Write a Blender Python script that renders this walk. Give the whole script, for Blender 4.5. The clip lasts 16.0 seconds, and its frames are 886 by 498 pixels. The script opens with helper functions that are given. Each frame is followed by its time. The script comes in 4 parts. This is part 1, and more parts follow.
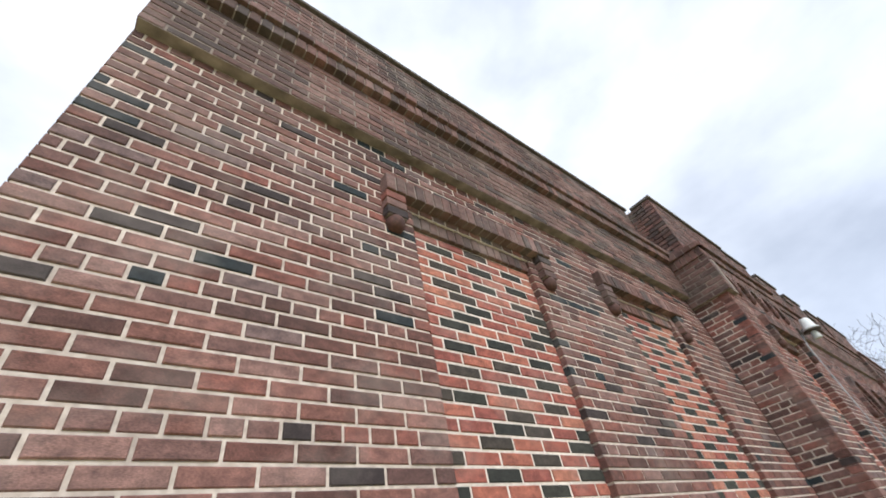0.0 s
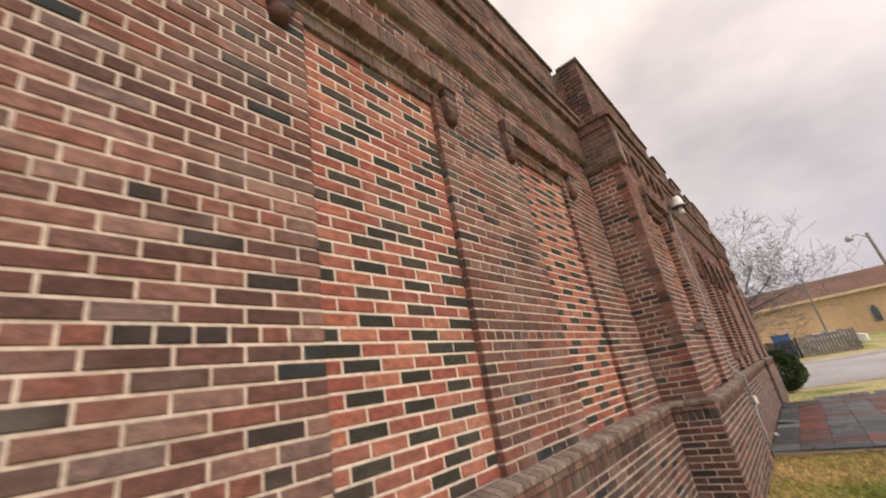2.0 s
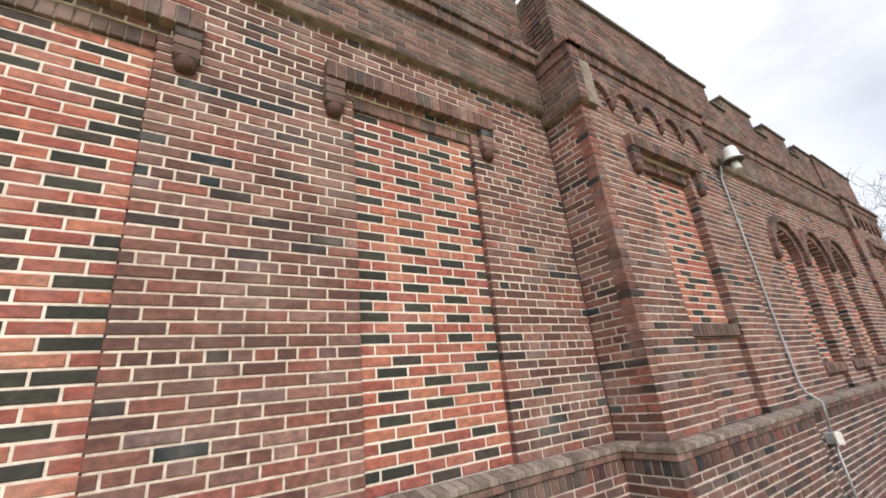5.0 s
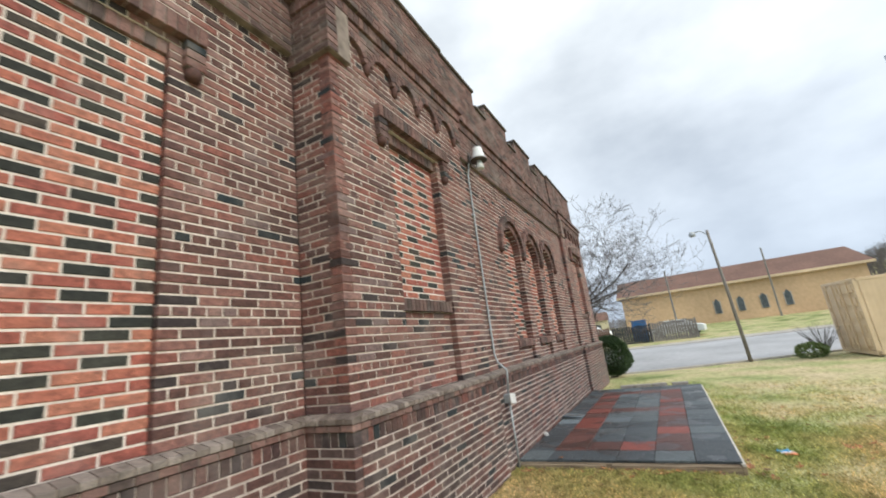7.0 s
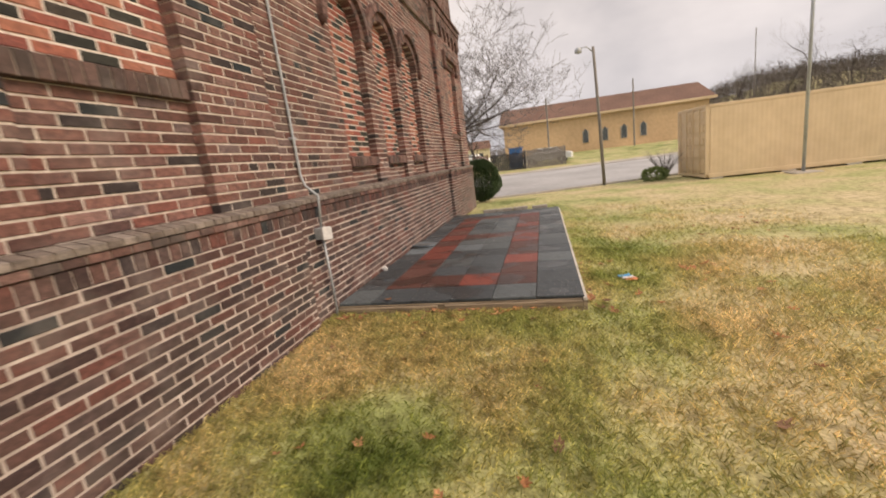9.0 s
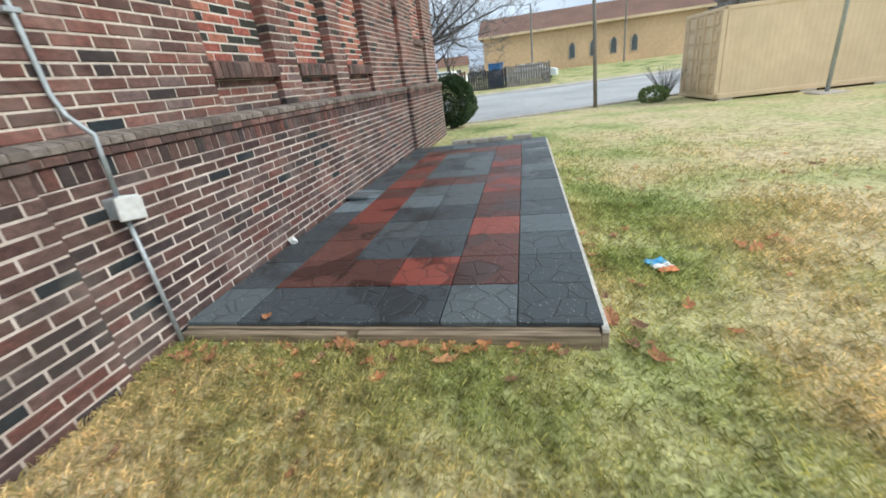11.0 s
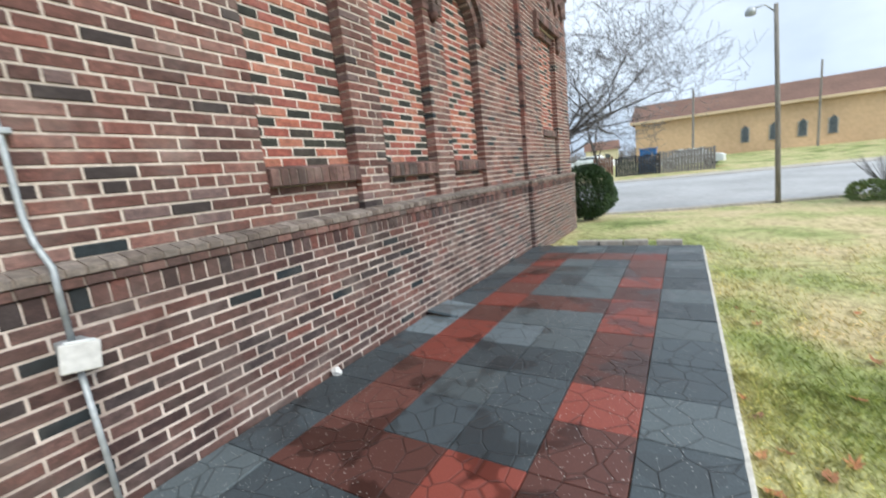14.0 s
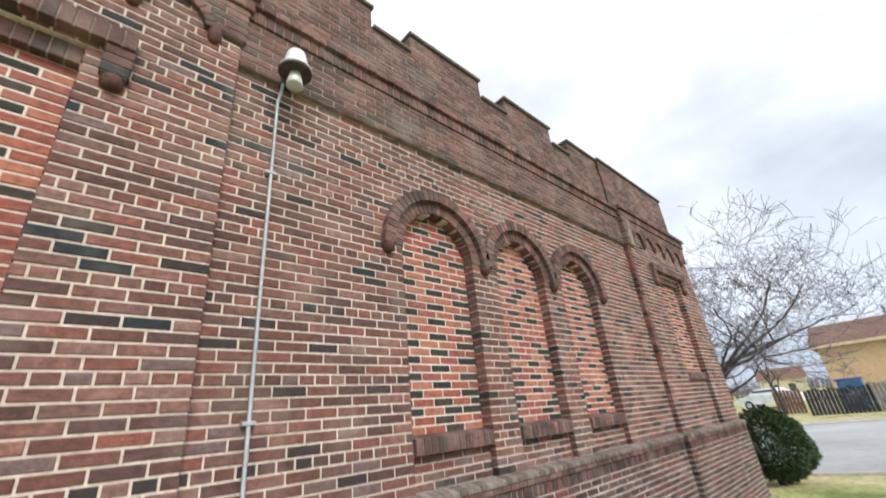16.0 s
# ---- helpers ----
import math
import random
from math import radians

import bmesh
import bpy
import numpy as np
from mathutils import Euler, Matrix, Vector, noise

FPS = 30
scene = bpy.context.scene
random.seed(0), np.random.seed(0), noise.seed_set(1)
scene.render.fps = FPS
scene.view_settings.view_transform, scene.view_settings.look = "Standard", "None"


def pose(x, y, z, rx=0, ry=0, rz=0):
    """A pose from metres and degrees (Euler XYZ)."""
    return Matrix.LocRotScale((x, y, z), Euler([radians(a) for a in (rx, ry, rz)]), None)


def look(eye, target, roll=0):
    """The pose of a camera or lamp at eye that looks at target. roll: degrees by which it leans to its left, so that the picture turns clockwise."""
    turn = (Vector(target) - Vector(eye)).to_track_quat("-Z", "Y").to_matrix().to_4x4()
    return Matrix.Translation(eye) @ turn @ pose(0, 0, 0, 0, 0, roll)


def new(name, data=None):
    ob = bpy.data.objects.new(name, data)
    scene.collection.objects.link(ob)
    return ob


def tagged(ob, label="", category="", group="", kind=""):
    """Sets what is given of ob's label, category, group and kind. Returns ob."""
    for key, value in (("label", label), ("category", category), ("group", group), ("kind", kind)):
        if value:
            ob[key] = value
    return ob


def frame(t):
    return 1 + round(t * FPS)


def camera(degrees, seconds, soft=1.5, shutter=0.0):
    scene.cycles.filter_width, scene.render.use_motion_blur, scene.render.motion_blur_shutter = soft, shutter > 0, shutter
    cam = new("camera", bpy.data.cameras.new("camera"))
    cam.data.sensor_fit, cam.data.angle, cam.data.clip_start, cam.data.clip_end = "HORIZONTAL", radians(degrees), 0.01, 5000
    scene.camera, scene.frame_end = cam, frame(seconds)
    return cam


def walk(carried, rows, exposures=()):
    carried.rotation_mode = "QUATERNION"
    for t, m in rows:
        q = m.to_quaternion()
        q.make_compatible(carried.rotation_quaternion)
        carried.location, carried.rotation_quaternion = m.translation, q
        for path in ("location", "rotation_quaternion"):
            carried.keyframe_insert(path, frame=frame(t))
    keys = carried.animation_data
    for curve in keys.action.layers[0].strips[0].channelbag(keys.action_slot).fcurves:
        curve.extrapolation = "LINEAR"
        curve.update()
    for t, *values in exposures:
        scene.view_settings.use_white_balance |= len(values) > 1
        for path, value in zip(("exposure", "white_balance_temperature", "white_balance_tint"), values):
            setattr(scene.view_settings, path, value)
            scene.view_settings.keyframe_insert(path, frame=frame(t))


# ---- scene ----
cam = camera(94.9, 16.0, soft=1.7, shutter=0.4)
PATH = [
    (0, (-5.5, -0.82, 1.95), (-4.42, 0.25, 3.25), -12.5),
    (0.5, (-5.592, -0.823, 1.955), (-4.397, 0.261, 3.137), -12.8),
    (1, (-5.741, -0.866, 1.895), (-4.436, 0.227, 2.946), -13.2),
    (1.5, (-5.605, -0.889, 1.804), (-4.212, 0.249, 2.676), -11.6),
    (2, (-5.305, -0.888, 1.659), (-3.819, 0.261, 2.344), -10.2),
    (2.5, (-4.888, -1.05, 1.634), (-3.295, 0.062, 2.109), -9.2),
    (3, (-4.505, -1.295, 1.659), (-2.907, -0.133, 1.974), -8.6),
    (3.2, (-4.34, -1.37, 1.637), (-2.754, -0.185, 1.925), -8.3),
    (5.3, (-2.913, -1.792, 1.717), (-1.857, -0.247, 2.423), -6.1),
    (5.5, (-2.859, -1.822, 1.73), (-1.778, -0.299, 2.446), -5.9),
    (6, (-2.763, -1.861, 1.704), (-1.451, -0.525, 2.406), -6.5),
    (6.5, (-2.631, -1.905, 1.653), (-1.059, -0.826, 2.257), -7.1),
    (7, (-2.295, -2.003, 1.568), (-0.564, -1.121, 2.044), -7.2),
    (7.5, (-1.915, -2.052, 1.528), (-0.137, -1.194, 1.847), -6.4),
    (8, (-1.457, -2.017, 1.518), (0.385, -1.243, 1.612), -6.5),
    (8.5, (-0.955, -2.103, 1.419), (0.927, -1.454, 1.229), -7.1),
    (9, (-0.471, -2.086, 1.361), (1.421, -1.583, 0.952), -7.2),
    (9.2, (-0.283, -2.037, 1.359), (1.608, -1.591, 0.883), -7.1),
    (11.3, (1.614, -2.026, 1.254), (3.369, -1.57, 0.411), -7.3),
    (11.5, (1.795, -2.033, 1.259), (3.515, -1.558, 0.355), -7.2),
    (12, (2.112, -1.986, 1.245), (3.791, -1.513, 0.266), -7.2),
    (12.5, (2.349, -2.015, 1.273), (4.041, -1.512, 0.334), -7.1),
    (13, (2.46, -2.071, 1.311), (4.191, -1.478, 0.502), -6.8),
    (13.5, (2.474, -2.088, 1.352), (4.209, -1.291, 0.756), -6.6),
    (14, (2.434, -2.134, 1.402), (4.12, -1.115, 1.055), -6.0),
    (14.5, (2.283, -2.178, 1.453), (3.889, -0.988, 1.393), -5.1),
    (15, (2.192, -2.291, 1.518), (3.7, -1.001, 1.766), -4.7),
    (15.5, (2.154, -2.397, 1.571), (3.545, -1.066, 2.112), -4.9),
    (16, (2.139, -2.419, 1.646), (3.424, -1.105, 2.435), -5.8),
]
walk(cam, [(t, look(eye, target, roll)) for t, eye, target, roll in PATH],
     exposures=[(0, 0.58, 6100, 11), (0.5, 0.45, 6450, 13), (0.9, 0.2, 6800, 16), (1.5, 0.32, 7600, 20), (2.5, 0.3, 8000, 22), (3.2, 0.28, 7900, 21), (5.3, 0.78, 6600, 11), (6.5, 0.72, 6400, 6),
                (7.4, 0.42, 6600, 7), (8.0, 0.38, 7900, 18), (9.2, 0.4, 8300, 19), (11.3, 0.7, 6000, 2), (13, 0.8, 6000, 3), (14.5, 0.78, 6300, 6), (16, 0.75, 6500, 9)])

# ---- light ----
world = bpy.data.worlds.new("overcast_sky")
scene.world = world
world.use_nodes = True
wn, wl = world.node_tree.nodes, world.node_tree.links
wn.clear()
w_out = wn.new("ShaderNodeOutputWorld")
w_bg = wn.new("ShaderNodeBackground")
w_sky = wn.new("ShaderNodeTexSky")
w_sky.sky_type, w_sky.sun_disc = "NISHITA", False
w_sky.sun_elevation, w_sky.sun_rotation = radians(40), radians(196)
w_co = wn.new("ShaderNodeTexCoord")
w_map = wn.new("ShaderNodeMapping")
w_map.inputs["Scale"].default_value = (1.3, 1.3, 2.4)
w_noise = wn.new("ShaderNodeTexNoise")
w_noise.inputs["Scale"].default_value, w_noise.inputs["Detail"].default_value = 1.6, 6.0
w_ramp = wn.new("ShaderNodeValToRGB")
w_ramp.color_ramp.elements[0].position, w_ramp.color_ramp.elements[0].color = 0.32, (4.3, 4.6, 5.15, 1)
w_ramp.color_ramp.elements[1].position, w_ramp.color_ramp.elements[1].color = 0.7, (8.6, 8.8, 9.2, 1)
w_mix = wn.new("ShaderNodeMixRGB")
w_mix.inputs[0].default_value = 0.93
wl.new(w_co.outputs["Generated"], w_map.inputs["Vector"])
wl.new(w_map.outputs["Vector"], w_noise.inputs["Vector"])
wl.new(w_noise.outputs["Fac"], w_ramp.inputs["Fac"])
wl.new(w_sky.outputs["Color"], w_mix.inputs[1])
wl.new(w_ramp.outputs["Color"], w_mix.inputs[2])
# an overcast sky is brighter overhead than near the horizon
w_sep = wn.new("ShaderNodeSeparateXYZ")
w_grad = wn.new("ShaderNodeValToRGB")
w_grad.color_ramp.elements[0].position, w_grad.color_ramp.elements[0].color = 0.0, (0.63, 0.69, 0.79, 1)
w_grad.color_ramp.elements[1].position, w_grad.color_ramp.elements[1].color = 0.62, (1.06, 1.06, 1.05, 1)
w_mul = wn.new("ShaderNodeMixRGB")
w_mul.blend_type = "MULTIPLY"
w_mul.inputs[0].default_value = 1.0
wl.new(w_co.outputs["Generated"], w_sep.inputs["Vector"])
wl.new(w_sep.outputs["Z"], w_grad.inputs["Fac"])
wl.new(w_mix.outputs["Color"], w_mul.inputs[1])
wl.new(w_grad.outputs["Color"], w_mul.inputs[2])
wl.new(w_mul.outputs["Color"], w_bg.inputs["Color"])
w_bg.inputs["Strength"].default_value = 0.1
wl.new(w_bg.outputs["Background"], w_out.inputs["Surface"])
sun = new("sun", bpy.data.lights.new("sun", "SUN"))
sun.data.energy, sun.data.angle, sun.data.color = 1.5, radians(25), (1.0, 0.91, 0.8)
sun.matrix_world = look((-5, -17, 15), (0, 0, 0))


# ---- materials ----
def shader(name, rough=0.8, metal=0.0):
    m = bpy.data.materials.new(name)
    m.use_nodes = True
    b = m.node_tree.nodes["Principled BSDF"]
    b.inputs["Roughness"].default_value, b.inputs["Metallic"].default_value = rough, metal
    return m, m.node_tree.nodes, m.node_tree.links, b


def ramp(nodes, stops, mode="LINEAR"):
    r = nodes.new("ShaderNodeValToRGB")
    r.color_ramp.interpolation = mode
    while len(r.color_ramp.elements) < len(stops):
        r.color_ramp.elements.new(0.5)
    for e, (p, c) in zip(r.color_ramp.elements, stops):
        e.position, e.color = p, (*c, 1)
    return r


def noise_tex(nodes, links, scale, detail=4.0, stretch=(1, 1, 1)):
    g = nodes.new("ShaderNodeNewGeometry")
    mp = nodes.new("ShaderNodeMapping")
    mp.inputs["Scale"].default_value = stretch
    n = nodes.new("ShaderNodeTexNoise")
    n.inputs["Scale"].default_value, n.inputs["Detail"].default_value = scale, detail
    links.new(g.outputs["Position"], mp.inputs["Vector"])
    links.new(mp.outputs["Vector"], n.inputs["Vector"])
    return n


def blend(nodes, links, kind, fac, a, b):
    x = nodes.new("ShaderNodeMixRGB")
    x.blend_type = kind
    for sock, v in zip(x.inputs, (fac, a, b)):
        if isinstance(v, (int, float)):
            sock.default_value = v
        elif isinstance(v, tuple):
            sock.default_value = (*v, 1)
        else:
            links.new(v, sock)
    return x.outputs["Color"]


def bump(nodes, links, b, height, strength=0.4, distance=0.004):
    n = nodes.new("ShaderNodeBump")
    n.inputs["Strength"].default_value, n.inputs["Distance"].default_value = strength, distance
    links.new(height, n.inputs["Height"])
    links.new(n.outputs["Normal"], b.inputs["Normal"])


def piece_random(nodes, links):
    """A random number for each loose piece, whether it is an object of its own or an island of a joined mesh."""
    o, g = nodes.new("ShaderNodeObjectInfo"), nodes.new("ShaderNodeNewGeometry")
    a, f = nodes.new("ShaderNodeMath"), nodes.new("ShaderNodeMath")
    f.operation = "FRACT"
    links.new(o.outputs["Random"], a.inputs[0])
    links.new(g.outputs["Random Per Island"], a.inputs[1])
    links.new(a.outputs[0], f.inputs[0])
    return f.outputs[0]


def brick_mat(name, stops, grime=0.35, grime_col=(0.06, 0.05, 0.045), lime=0.26):
    m, n, l, b = shader(name, 0.88)
    r = ramp(n, stops, "CONSTANT")
    l.new(piece_random(n, l), r.inputs["Fac"])
    fine = noise_tex(n, l, 130, 6, (1, 1, 3))
    fr = ramp(n, [(0.3, (0.62, 0.62, 0.62)), (0.7, (1.25, 1.22, 1.2))])
    l.new(fine.outputs["Fac"], fr.inputs["Fac"])
    c = blend(n, l, "MULTIPLY", 1.0, r.outputs["Color"], fr.outputs["Color"])
    blot = noise_tex(n, l, 22, 5, (1, 1, 1.6))
    bl = ramp(n, [(0.3, (0.66, 0.66, 0.68)), (0.52, (1.0, 1.0, 1.0)), (0.74, (1.38, 1.36, 1.36))])
    l.new(blot.outputs["Fac"], bl.inputs["Fac"])
    c = blend(n, l, "MULTIPLY", 1.0, c, bl.outputs["Color"])
    big = noise_tex(n, l, 1.3, 5)
    br = ramp(n, [(0.42, (0, 0, 0)), (0.72, (grime, grime, grime))])
    l.new(big.outputs["Fac"], br.inputs["Fac"])
    c = blend(n, l, "MIX", br.outputs["Color"], c, grime_col)
    haze = noise_tex(n, l, 3.1, 6)
    hr = ramp(n, [(0.5, (0, 0, 0)), (0.8, (lime, lime, lime))])
    l.new(haze.outputs["Fac"], hr.inputs["Fac"])
    c = blend(n, l, "MIX", hr.outputs["Color"], c, (0.5, 0.44, 0.4))
    l.new(c, b.inputs["Base Color"])
    bump(n, l, b, fine.outputs["Fac"], 0.5, 0.003)
    return m


def simple_mat(name, dark, light, scale=20, rough=0.8, metal=0.0, stretch=(1, 1, 1), strength=0.3, dist=0.003):
    m, n, l, b = shader(name, rough, metal)
    t = noise_tex(n, l, scale, 6, stretch)
    r = ramp(n, [(0.3, dark), (0.7, light)])
    l.new(t.outputs["Fac"], r.inputs["Fac"])
    big = noise_tex(n, l, scale * 0.07, 3)
    br = ramp(n, [(0.3, (0.8, 0.8, 0.8)), (0.7, (1.1, 1.1, 1.1))])
    l.new(big.outputs["Fac"], br.inputs["Fac"])
    l.new(blend(n, l, "MULTIPLY", 1.0, r.outputs["Color"], br.outputs["Color"]), b.inputs["Base Color"])
    bump(n, l, b, t.outputs["Fac"], strength, dist)
    return m


WALL_TONES = [(0.0, (0.165, 0.075, 0.064)), (0.13, (0.214, 0.100, 0.083)), (0.27, (0.117, 0.058, 0.051)), (0.40, (0.267, 0.133, 0.114)),
              (0.50, (0.193, 0.106, 0.096)), (0.62, (0.257, 0.100, 0.081)), (0.72, (0.125, 0.068, 0.063)), (0.80, (0.286, 0.166, 0.148)),
              (0.87, (0.047, 0.036, 0.038)), (0.925, (0.202, 0.137, 0.135)), (0.96, (0.020, 0.031, 0.039))]
BRICK = brick_mat("wall_brick", WALL_TONES)
BASE_BRICK = brick_mat("plinth_brick", [(0.0, (0.103, 0.052, 0.048)), (0.16, (0.142, 0.074, 0.066)), (0.32, (0.067, 0.038, 0.038)), (0.48, (0.168, 0.095, 0.086)),
                                        (0.62, (0.116, 0.077, 0.075)), (0.76, (0.176, 0.072, 0.061)), (0.88, (0.062, 0.047, 0.050)), (0.955, (0.017, 0.026, 0.033))], 0.62)
RED = brick_mat("infill_brick_red", [(0.0, (0.41, 0.145, 0.102)), (0.25, (0.345, 0.108, 0.083)), (0.5, (0.45, 0.185, 0.128)), (0.75, (0.315, 0.10, 0.082))], 0.14, lime=0.26)
DARK = brick_mat("infill_brick_dark", [(0.0, (0.030, 0.033, 0.030)), (0.4, (0.043, 0.045, 0.038)), (0.7, (0.060, 0.050, 0.043))], 0.1, lime=0.06)
OLD = brick_mat("weathered_brick", [(0.0, (0.160, 0.086, 0.075)), (0.2, (0.212, 0.116, 0.102)), (0.45, (0.122, 0.072, 0.067)), (0.65, (0.245, 0.142, 0.126)),
                                    (0.85, (0.098, 0.071, 0.067))], 0.75, (0.055, 0.046, 0.042), 0.3)
LICHEN = brick_mat("lichened_brick", [(0.0, (0.25, 0.215, 0.19)), (0.3, (0.20, 0.165, 0.145)), (0.6, (0.29, 0.25, 0.225)), (0.85, (0.15, 0.12, 0.105))], 0.6, (0.09, 0.08, 0.075), 0.3)
MORTAR = simple_mat("lime_mortar", (0.52, 0.445, 0.395), (0.80, 0.72, 0.65), 35, 0.95)
MORTAR_BASE = simple_mat("plinth_mortar", (0.36, 0.295, 0.265), (0.74, 0.65, 0.60), 7, 0.95)
MORTAR_NEW = simple_mat("pale_mortar", (0.64, 0.57, 0.51), (0.86, 0.79, 0.73), 35, 0.95)
MORTAR_OLD = simple_mat("weathered_mortar", (0.14, 0.115, 0.10), (0.36, 0.30, 0.26), 9, 0.95)
COPING = simple_mat("coping_stone", (0.07, 0.06, 0.055), (0.16, 0.14, 0.125), 25, 0.9)
TERRACOTTA = simple_mat("terracotta", (0.06, 0.03, 0.026), (0.13, 0.06, 0.048), 40, 0.8)
GALV = simple_mat("galvanised_steel", (0.36, 0.40, 0.43), (0.52, 0.56, 0.60), 30, 0.5, 0.35)
WHITE = simple_mat("white_enamel", (0.70, 0.75, 0.78), (0.82, 0.86, 0.88), 25, 0.45)
GLASS = simple_mat("frosted_glass", (0.6, 0.66, 0.66), (0.78, 0.82, 0.82), 18, 0.25)
CAPM = simple_mat("dark_metal", (0.05, 0.045, 0.04), (0.12, 0.10, 0.085), 25, 0.6, 0.4)
WOOD = simple_mat("grey_lumber", (0.15, 0.115, 0.08), (0.43, 0.345, 0.245), 30, 0.85, 0, (2, 0.12, 3))
EDGE = simple_mat("painted_edge", (0.5, 0.48, 0.44), (0.74, 0.72, 0.68), 30, 0.8)
POLE = simple_mat("weathered_pole", (0.17, 0.16, 0.145), (0.32, 0.30, 0.275), 9, 0.9, 0, (4, 4, 0.4))
BARK = simple_mat("bark", (0.045, 0.04, 0.037), (0.11, 0.095, 0.085), 14, 0.95)
TWIG = simple_mat("twig_bark", (0.13, 0.125, 0.125), (0.22, 0.212, 0.21), 9, 0.95)
FOLIAGE = simple_mat("evergreen_leaf", (0.026, 0.058, 0.020), (0.075, 0.13, 0.042), 11, 0.6)
WEED = simple_mat("weed_leaf", (0.12, 0.19, 0.06), (0.24, 0.30, 0.12), 11, 0.7)
ASPHALT = simple_mat("pale_asphalt", (0.36, 0.37, 0.39), (0.46, 0.47, 0.49), 4, 0.85)
CONCRETE = simple_mat("concrete", (0.34, 0.32, 0.29), (0.52, 0.49, 0.45), 12, 0.9)
BEIGE = simple_mat("beige_steel_paint", (0.68, 0.53, 0.35), (0.76, 0.60, 0.41), 3, 0.55)
BUFF = simple_mat("buff_brick_far", (0.60, 0.42, 0.26), (0.70, 0.50, 0.32), 3, 0.9)
ROOF = simple_mat("brown_shingle", (0.15, 0.085, 0.066), (0.225, 0.13, 0.10), 5, 0.9)
PANE = simple_mat("dark_pane", (0.06, 0.075, 0.085), (0.12, 0.14, 0.15), 3, 0.2)
FENCE = simple_mat("dark_fence", (0.018, 0.02, 0.025), (0.04, 0.042, 0.05), 6, 0.8)
GREYW = simple_mat("grey_boards", (0.16, 0.15, 0.14), (0.30, 0.28, 0.265), 6, 0.9)
BLUE = simple_mat("blue_plastic", (0.03, 0.13, 0.33), (0.05, 0.19, 0.43), 8, 0.5)
PAPER = simple_mat("white_paper", (0.62, 0.62, 0.62), (0.8, 0.8, 0.8), 30, 0.7)
ORANGE = simple_mat("orange_print", (0.60, 0.18, 0.06), (0.75, 0.30, 0.12), 30, 0.5)
CYAN = simple_mat("blue_print", (0.05, 0.30, 0.60), (0.10, 0.42, 0.72), 30, 0.5)
CREAM = simple_mat("cream_siding", (0.66, 0.60, 0.40), (0.76, 0.70, 0.50), 3, 0.8)
LEAF = brick_mat("dead_leaf", [(0, (0.48, 0.22, 0.10)), (0.3, (0.38, 0.18, 0.09)), (0.6, (0.56, 0.30, 0.15)), (0.8, (0.26, 0.15, 0.09))], 0.1, lime=0.0)
HILL = simple_mat("winter_wood_far", (0.10, 0.088, 0.082), (0.19, 0.168, 0.155), 0.5, 0.95)


def rubber(name, a, b_col, wet):
    m, n, l, b = shader(name, 0.6)
    t = noise_tex(n, l, 160, 5)
    r = ramp(n, [(0.3, a), (0.7, b_col)])
    l.new(t.outputs["Fac"], r.inputs["Fac"])
    tone = ramp(n, [(0.0, (0.75, 0.75, 0.75)), (1.0, (1.3, 1.3, 1.3))])
    l.new(piece_random(n, l), tone.inputs["Fac"])
    c = blend(n, l, "MULTIPLY", 1.0, r.outputs["Color"], tone.outputs["Color"])
    # damp stains
    st = noise_tex(n, l, 2.3, 3)
    sr = ramp(n, [(0.55, (1, 1, 1)), (0.575, (wet, wet, wet))])
    l.new(st.outputs["Fac"], sr.inputs["Fac"])
    c = blend(n, l, "MULTIPLY", 1.0, c, sr.outputs["Color"])
    rr = ramp(n, [(0.55, (0.5, 0.5, 0.5)), (0.575, (0.3, 0.3, 0.3))])
    l.new(st.outputs["Fac"], rr.inputs["Fac"])
    l.new(rr.outputs["Color"], b.inputs["Roughness"])
    # crazy-paving grooves
    g = n.new("ShaderNodeNewGeometry")
    v = n.new("ShaderNodeTexVoronoi")
    v.feature = "DISTANCE_TO_EDGE"
    v.inputs["Scale"].default_value = 6.0
    l.new(g.outputs["Position"], v.inputs["Vector"])
    vr = ramp(n, [(0.0, (0, 0, 0)), (0.035, (1, 1, 1))])
    l.new(v.outputs["Distance"], vr.inputs["Fac"])
    c = blend(n, l, "MULTIPLY", 0.55, c, vr.outputs["Color"])
    # pale specks
    s = n.new("ShaderNodeTexVoronoi")
    s.inputs["Scale"].default_value = 48.0
    l.new(g.outputs["Position"], s.inputs["Vector"])
    sp = ramp(n, [(0.10, (1, 1, 1)), (0.13, (0, 0, 0))])
    l.new(s.outputs["Distance"], sp.inputs["Fac"])
    area = noise_tex(n, l, 0.9, 2)
    ar = ramp(n, [(0.44, (0, 0, 0)), (0.5, (0.9, 0.9, 0.9))])
    l.new(area.outputs["Fac"], ar.inputs["Fac"])
    f = blend(n, l, "MULTIPLY", 1.0, sp.outputs["Color"], ar.outputs["Color"])
    c = blend(n, l, "MIX", f, c, (0.75, 0.75, 0.72))
    l.new(c, b.inputs["Base Color"])
    bump(n, l, b, vr.outputs["Color"], 0.6, 0.004)
    return m


